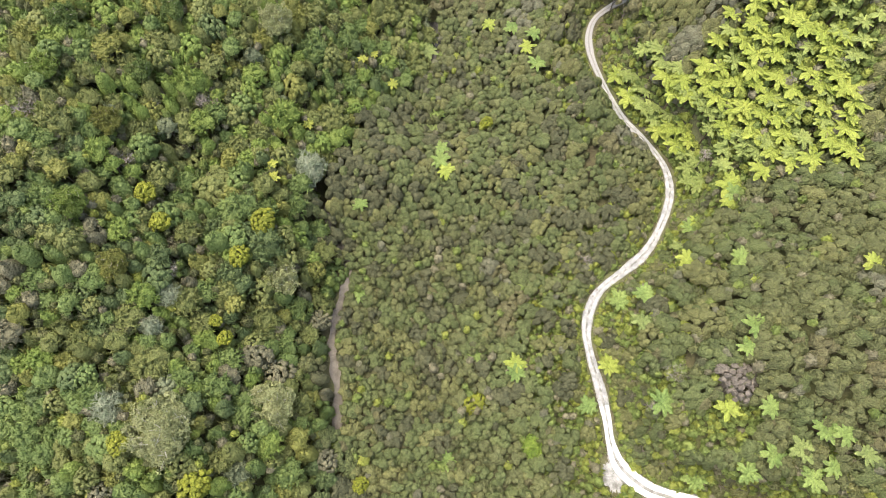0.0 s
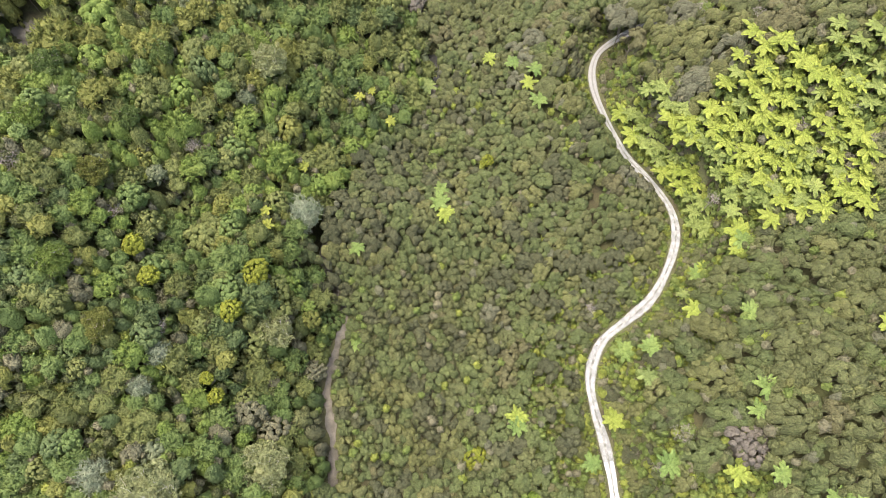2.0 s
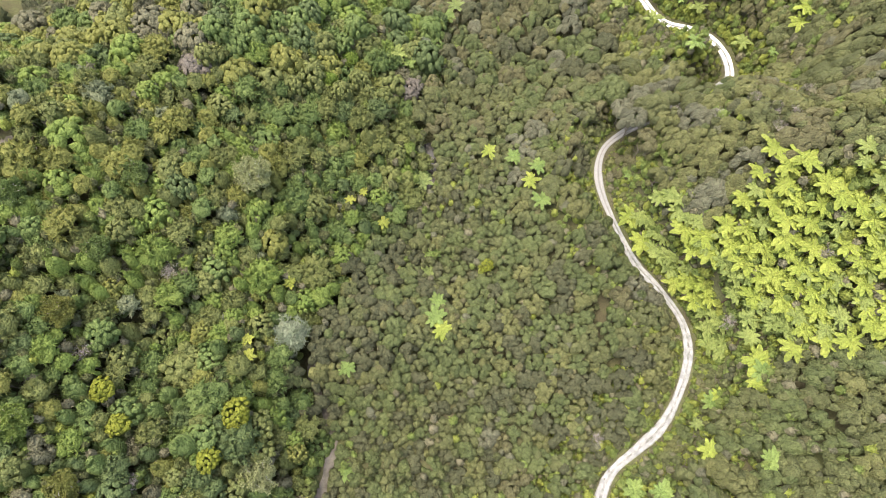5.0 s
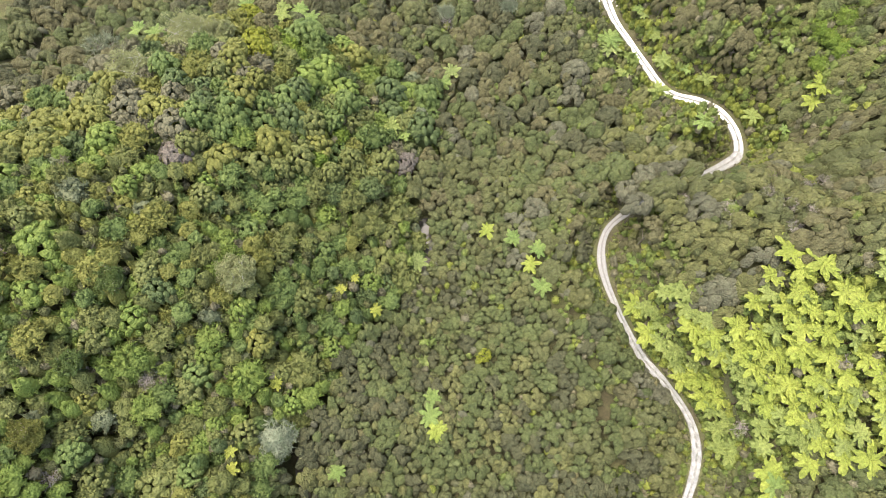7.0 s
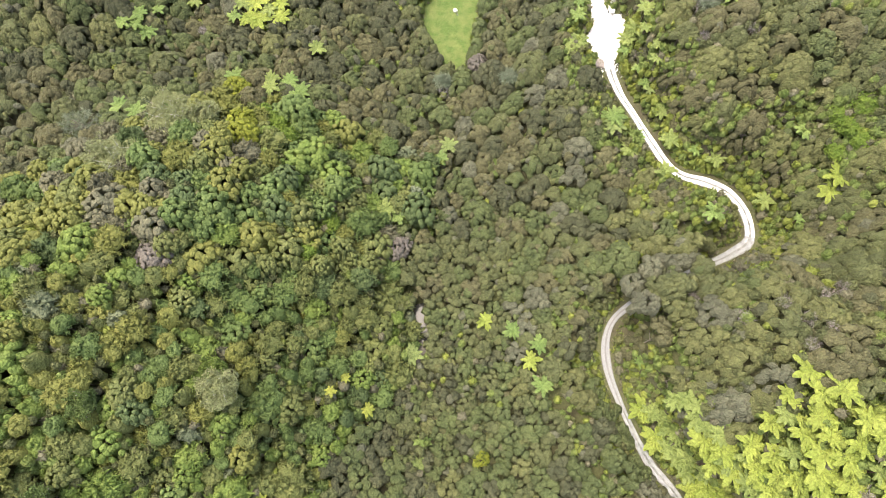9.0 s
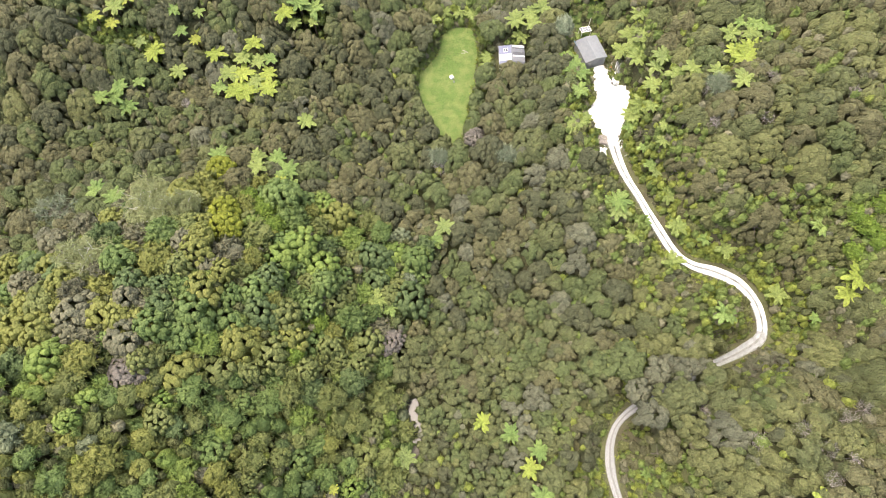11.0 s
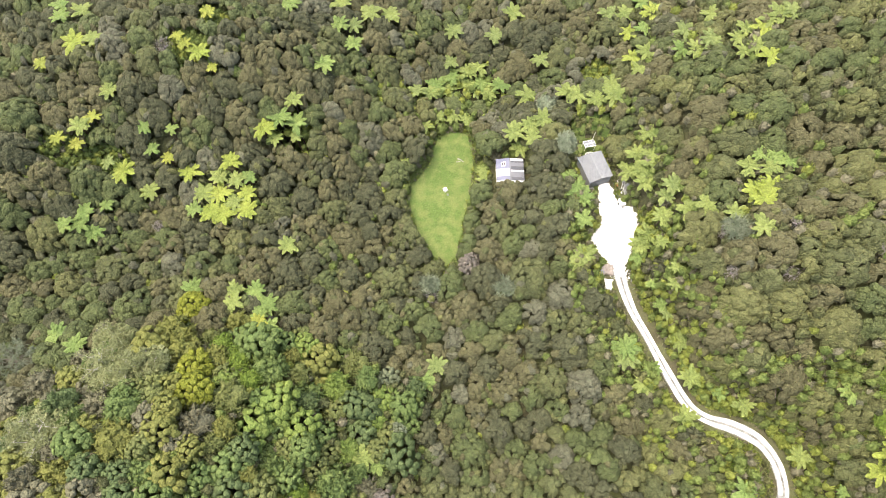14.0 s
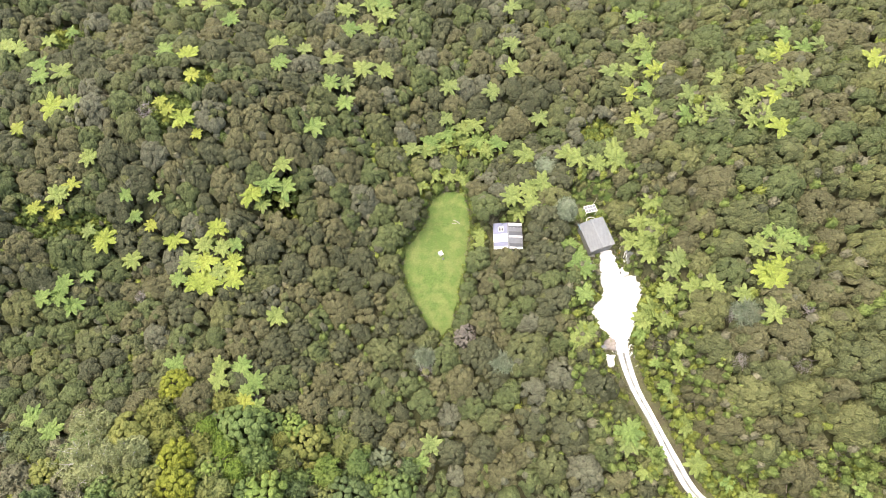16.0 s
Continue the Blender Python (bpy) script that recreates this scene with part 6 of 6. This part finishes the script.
def hut():
    ob = tagged(new("hut"), "small hut with a patchwork roof of white and grey iron", "hut")
    gz = float(ground(20.3, 180.2)[0])
    ob.matrix_basis = pose(20.35, 180.2, gz, 0, 0, 0.5)
    w, l, eave, rise = 2.85, 2.8, 2.45, 0.42
    box_part("wall", (0.1, 2 * l - 0.3, eave), (-w + 0.16, 0, eave / 2 - 0.05), WALL_WHITE, ob)
    box_part("wall", (0.1, 2 * l - 0.3, eave), (w - 0.16, 0, eave / 2 - 0.05), WALL_WHITE, ob)
    for s in (-1, 1):
        bm = bmesh.new()
        a = [bm.verts.new((x, s * (l - 0.15) + d, z)) for d in (-0.05, 0.05) for x, z in ((-w + 0.22, -0.1), (w - 0.22, -0.1), (w - 0.22, eave - 0.05), (0, eave + rise - 0.08), (-w + 0.22, eave - 0.05))]
        bm.faces.new(a[:5]), bm.faces.new(a[9:4:-1])
        for k in range(5):
            bm.faces.new((a[k], a[5 + k], a[5 + (k + 1) % 5], a[(k + 1) % 5]))
        bmesh.ops.recalc_face_normals(bm, faces=bm.faces)
        part("gable_wall", bm_mesh("gable_wall", bm, WALL_WHITE), ob)
    box_part("floor", (2 * w - 0.5, 2 * l - 0.5, 0.12), (0, 0, 0.02), TIMBER, ob)
    long = math.hypot(w + 0.06, rise)
    tilt = math.atan2(rise, w + 0.06)
    left = [(0.62, ROOF_WHITE), (0.9, ROOF_BLUE), (1.75, ROOF_WHITE), (2.33, ROOF_BLUE)]
    right = [(0.45, ROOF_WHITE), (0.75, ROOF_DARK), (0.45, ROOF_GREY), (0.8, ROOF_GREY), (0.42, ROOF_WHITE), (0.85, ROOF_DARK), (0.85, ROOF_GREY), (0.40, ROOF_DARK), (0.63, ROOF_WHITE)]
    for side, run in ((-1, left), (1, right)):
        y = -l
        for wide, mat in run:
            at = Matrix.Translation((0, y + wide / 2, eave + rise)) @ Euler((0, tilt if side > 0 else math.pi - tilt, 0)).to_matrix().to_4x4()
            if side < 0:
                at = Matrix.Translation((0, y + wide / 2, eave + rise)) @ Euler((0, 0, math.pi)).to_matrix().to_4x4() @ Euler((0, tilt, 0)).to_matrix().to_4x4()
            part("roof_sheet", sheet_mesh(long, wide - 0.012, mat, max(2, round(wide / 0.2))), ob, at=at)
            y += wide
    box_part("ridge_cap", (0.3, 2 * l, 0.03), (0, 0, eave + rise + 0.045), ROOF_GREY, ob)
    sky_l = box_part("skylight", (1.0, 1.0, 0.08), (-1.35, 1.45, eave + rise * 0.55 + 0.06), WHITE_PAINT, ob, "white-framed two-pane skylight", turn_m=Euler((0, -tilt, 0)).to_matrix().to_4x4())
    for s in (-1, 1):
        box_part("pane", (0.36, 0.8, 0.02), (s * 0.23, 0, 0.048), GLASS, sky_l)
    box_part("flue", (0.16, 0.16, 0.6), (-0.9, 2.55, eave + rise + 0.1), IRON_LIGHT, ob)
    for y in (-1.2, 0.9):
        win = box_part("window", (0.06, 0.9, 0.8), (-w + 0.09, y, 1.45), WHITE_PAINT, ob)
        box_part("pane", (0.02, 0.74, 0.64), (-0.03, 0, 0), GLASS, win)


hut()


def garage():
    ob = tagged(new("garage"), "grey iron garage with a low gable roof beside the white yard", "garage")
    ob.matrix_basis = pose(37.2, 179.0, 4.6, 0, 0, 18.5)
    w, l, eave, rise = 2.5, 3.05, 2.55, 0.55
    for s in (-1, 1):
        box_part("wall", (0.1, 2 * l - 0.3, eave), (s * (w - 0.16), 0, eave / 2 - 0.1), WALL_GREY, ob)
    for s in (-1, 1):
        bm = bmesh.new()
        outline = ((-w + 0.22, -0.2), (w - 0.22, -0.2), (w - 0.22, eave - 0.05), (0, eave + rise - 0.08), (-w + 0.22, eave - 0.05))
        a = [bm.verts.new((x, s * (l - 0.15) + d, z)) for d in (-0.05, 0.05) for x, z in outline]
        bm.faces.new(a[:5]), bm.faces.new(a[9:4:-1])
        for k in range(5):
            bm.faces.new((a[k], a[5 + k], a[5 + (k + 1) % 5], a[(k + 1) % 5]))
        bmesh.ops.recalc_face_normals(bm, faces=bm.faces)
        part("gable_wall", bm_mesh("gable_wall", bm, WALL_GREY), ob)
    door = box_part("roller_door", (2.6, 0.05, 2.1), (0.3, -l + 0.06, 1.0), IRON_LIGHT, ob)
    for k in range(7):
        box_part("slat", (2.56, 0.02, 0.25), (0, -0.033, -0.9 + 0.3 * k), IRON_LIGHT, door, bevel=0.008)
    long, tilt = math.hypot(w + 0.05, rise), math.atan2(rise, w + 0.05)
    for side in (-1, 1):
        for k in range(6):
            wide = 2 * l / 6
            at = Matrix.Translation((0, -l + wide * (k + 0.5), eave + rise))
            if side < 0:
                at = at @ Euler((0, 0, math.pi)).to_matrix().to_4x4()
            at = at @ Euler((0, tilt, 0)).to_matrix().to_4x4()
            # the slopes' difference in light is in the colour: left iron darker, right lighter
            part("roof_sheet", sheet_mesh(long, wide - 0.008, IRON_MID if side < 0 else IRON_LIGHT, 5), ob, at=at)
    box_part("ridge_cap", (0.28, 2 * l + 0.02, 0.03), (0, 0, eave + rise + 0.045), IRON_LIGHT, ob)
    box_part("barge_board", (0.05, 1.5, 0.16), (-w - 0.1, l - 0.55, eave - 0.05), BLUE, ob, "light blue painted board")
    box_part("gutter", (0.1, 2 * l, 0.1), (w + 0.06, 0, eave - 0.06), IRON_MID, ob)


garage()


def solar_rack():
    ob = tagged(new("solar_rack"), "white framed rack of small solar panels on legs", "solar panel")
    gz = float(ground(36.6, 184.6)[0])
    ob.matrix_basis = pose(36.6, 184.6, gz, 0, 0, 12)
    tip = Euler((radians(-14), 0, 0)).to_matrix().to_4x4()
    deck = box_part("frame", (2.35, 1.75, 0.07), (0, 0, 2.1), WHITE_PAINT, ob, turn_m=tip)
    for i in range(4):
        for j in range(2):
            box_part("panel", (0.50, 0.72, 0.02), (-0.855 + 0.57 * i, -0.41 + 0.82 * j, 0.045), SOLAR, deck, bevel=0.006)
    for sx in (-1, 1):
        for sy in (-1, 1):
            hh = 2.05 - sy * 0.18
            box_part("leg", (0.08, 0.08, hh + 0.2), (sx * 1.05, sy * 0.75, hh / 2 - 0.1), WHITE_PAINT, ob)
    mast = tagged(new("mast", mesh_from("mast", *limb((0, 0, -0.2), (0, 0, 4.3), 0.05, 0.035, 8), [WHITE_PAINT])), "thin white pole behind the solar rack", "pole")
    mast.matrix_basis = Matrix.Translation((37.5, 186.0, float(ground(37.5, 186.0)[0])))


SOLAR = paint("solar_glass", (0.13, 0.14, 0.16), 0.5)
solar_rack()


def lathe(profile, mat, name, sides=20):
    """A turned shape from (radius, height) pairs."""
    n = len(profile)
    a = np.arange(sides) * 2 * math.pi / sides
    v = np.array([(r * math.cos(t), r * math.sin(t), z) for t in a for r, z in profile])
    f = [(i * n + k, ((i + 1) % sides) * n + k, ((i + 1) % sides) * n + k + 1, i * n + k + 1) for i in range(sides) for k in range(n - 1)]
    return mesh_from(name, v, np.array(f), [mat])


def on_ground(ob, x, y, rz=0.0, dz=0.0):
    ob.matrix_basis = pose(x, y, float(ground(x, y)[0]) + dz, 0, 0, rz)
    return ob


bath = tagged(new("bathtub"), "old white bathtub standing behind the garage", "bathtub")
on_ground(bath, 36.75, 183.0, 10, 0.1)
tub = lathe([(0.0, 0.12), (0.42, 0.12), (0.52, 0.5), (0.60, 0.56), (0.62, 0.52), (0.50, 0.04), (0.0, 0.0)], WHITE_PAINT, "tub", 24)
part("tub", tub, bath, at=Matrix.Diagonal((1.45, 0.8, 1.0, 1)))
for x, y, r in ((36.2, 182.75, 0.27), (37.5, 182.9, 0.22), (42.4, 174.6, 0.2)):
    drum = tagged(new("drum", lathe([(0, 0), (r, 0), (r, 0.25), (r * 1.04, 0.27), (r, 0.29), (r, 0.55), (r * 1.04, 0.57), (r * 0.95, 0.6), (0, 0.6)], WHITE_PAINT if r > 0.21 else BLACK, "drum")),
                  "white plastic drum behind the garage" if r > 0.21 else "black plastic drum beside the garage", "drum")
    on_ground(drum, x, y)
for x, y, mat, label in ((41.75, 175.7, ORANGE, "orange plastic bucket beside the garage"), (41.8, 176.2, YELLOW, "yellow plastic bucket beside the garage"), (36.9, 164.2, BLACK, "black bucket at the yard's edge")):
    pail = tagged(new("bucket"), label, "bucket")
    on_ground(pail, x, y)
    part("pail", lathe([(0, 0.02), (0.17, 0.02), (0.23, 0.40), (0.25, 0.42), (0.25, 0.38), (0.19, 0.0), (0, 0)], mat, "pail"), pail)
    bm = bmesh.new()
    ring = [limb((0.24 * math.cos(a), 0.0, 0.38 + 0.16 * math.sin(a)), (0.24 * math.cos(a + 0.4), 0.0, 0.38 + 0.16 * math.sin(a + 0.4)), 0.01, 0.01, 4) for a in np.arange(0, 3.0, 0.4)]
    bm.free()
    part("handle", mesh_from("handle", *joined(ring), [WHITE_PAINT]), pail)
ladder = tagged(new("ladder"), "white ladder lying beside the garage", "ladder")
on_ground(ladder, 42.9, 175.6, -20, 0.25)
for s in (-1, 1):
    box_part("rail", (0.07, 2.3, 0.07), (s * 0.24, 0, 0), WHITE_PAINT, ladder)
for k in range(7):
    box_part("rung", (0.42, 0.05, 0.04), (0, -0.95 + 0.32 * k, 0), WHITE_PAINT, ladder)
for k, (x, y, rz, l) in enumerate(((40.9, 177.1, 30, 2.1), (41.2, 177.0, 34, 1.8), (41.0, 176.6, 25, 1.9), (10.0, 185.9, 70, 1.2), (10.3, 185.7, 52, 1.4), (9.7, 185.3, 95, 1.0), (23.9, 176.4, 40, 1.6), (25.0, 176.2, -50, 1.3))):
    board = tagged(new("plank", bm_mesh("plank", box_bm((0.22, l, 0.05), (0, 0, 0), 0.012), TIMBER)), "weathered grey timber plank", "plank", "loose planks")
    on_ground(board, x, y, rz, 0.08 + 0.052 * (k % 3))
for x, y, s, rz in ((41.9, 173.9, 0.5, 20), (42.6, 174.2, 0.42, 50), (41.2, 175.0, 0.36, 5), (42.3, 176.9, 0.45, 30), (35.6, 174.0, 0.5, 15), (34.9, 172.9, 0.42, 60), (35.4, 171.4, 0.4, 10)):
    crate = tagged(new("crate"), "white plastic crate on the yard's edge", "crate", "crates by the garage")
    on_ground(crate, x, y, rz, 0.02)
    box_part("base", (s * 1.3, s, 0.04), (0, 0, 0.02), WHITE_PAINT, crate)
    for sx in (-1, 1):
        box_part("side", (0.03, s, s * 0.6), (sx * s * 0.65, 0, s * 0.3), WHITE_PAINT, crate)
        box_part("side", (s * 1.3, 0.03, s * 0.6), (0, sx * s * 0.5, s * 0.3), WHITE_PAINT, crate)


def draped(name, sx, sy, h, mat, seed, label, category, x, y, rz):
    """A sheet thrown over something, with creases and a ragged hem."""
    d_rng = np.random.default_rng(seed)
    nx = 26
    u, w = np.meshgrid(np.linspace(-1, 1, nx), np.linspace(-1, 1, nx))
    e = np.maximum(np.abs(u), np.abs(w))
    z = h * np.clip((1 - e) / 0.22, 0, 1) ** 0.6 + 0.05 * np.sin(u * 7 + 3 * np.sin(w * 4)) * (e < 0.9) + d_rng.normal(0, 0.012, u.shape)
    hem = 1 + 0.10 * np.sin(np.arctan2(w, u) * 5 + seed) + 0.05 * np.sin(np.arctan2(w, u) * 11)
    v = np.stack([u * sx * hem, w * sy * hem, z], -1).reshape(-1, 3)
    ob = tagged(new(name, mesh_from(name, v, grid_faces(nx, nx), [mat])), label, category)
    solid = ob.modifiers.new("thick", "SOLIDIFY")
    solid.thickness = 0.02
    return on_ground(ob, x, y, rz, 0.06)


draped("tarpaulin", 0.85, 1.2, 0.6, TARP, 3, "white tarpaulin thrown over a stack beside the drive", "tarpaulin", 38.0, 154.8, -8)
draped("sack", 0.45, 0.5, 0.5, TARP, 5, "white sack standing on the grass clearing", "sack", 6.8, 178.6, 30)
draped("sack", 0.2, 0.25, 0.2, IRON_LIGHT, 6, "small grey sack on the grass", "sack", 7.3, 177.5, 10)
draped("gravel_heap", 1.25, 1.2, 0.5, PINK_GRAVEL, 7, "low heap of pinkish-brown gravel beside the drive", "gravel heap", 38.25, 158.0, 0)
trailer = tagged(new("box_trailer"), "small white box trailer parked at the edge of the gravel yard", "trailer")
on_ground(trailer, 42.3, 171.9, 8, 0.28)
box_part("body", (1.15, 1.45, 0.75), (0, 0, 0.75), WHITE_PAINT, trailer, bevel=0.05)
box_part("lid", (1.22, 1.52, 0.06), (0, 0, 1.15), WALL_WHITE, trailer, bevel=0.02)
box_part("drawbar", (0.08, 0.9, 0.08), (0, -1.1, 0.42), IRON_MID, trailer)
for sx in (-1, 1):
    part("wheel", lathe([(0, -0.08), (0.24, -0.08), (0.28, -0.04), (0.28, 0.04), (0.24, 0.08), (0, 0.08)], BLACK, "wheel", 16), trailer,
         at=Matrix.Translation((sx * 0.62, 0, 0.28)) @ Euler((0, math.pi / 2, 0)).to_matrix().to_4x4())
chest = tagged(new("chest"), "pale grey lidded box beside the drive", "box")
on_ground(chest, 36.9, 157.3, 35, 0.0)
box_part("body", (0.95, 0.75, 0.6), (0, 0, 0.3), WHITE_PAINT, chest, bevel=0.03)
box_part("lid", (1.02, 0.82, 0.08), (0, 0, 0.645), IRON_LIGHT, chest, bevel=0.02)
sign = tagged(new("marker_board"), "small pale board standing on the bank", "board")
on_ground(sign, 42.6, 153.8, 15)
box_part("post", (0.06, 0.06, 1.0), (0, 0, 0.4), TIMBER, sign)
box_part("board", (0.5, 0.04, 0.4), (0, -0.05, 0.8), WALL_WHITE, sign)
for k, (x, y, s) in enumerate(((31.1, 34.9, 0.22), (30.1, 33.6, 0.18), (30.6, 18.2, 0.14))):
    s_rng = np.random.default_rng(500 + k)
    bm = bmesh.new()
    bmesh.ops.create_icosphere(bm, subdivisions=2, radius=s)
    for q in bm.verts:
        q.co *= 1 + 0.35 * noise.noise(q.co * 6 + Vector((k, 0, 0)))
        q.co.z *= 0.7
    rock = tagged(new("rock", bm_mesh("rock", bm, STONE)), "dark stone lying on the gravel drive", "rock", "stones on the drive")
    on_ground(rock, x, y, 40 * k, 0.12 + s * 0.3)
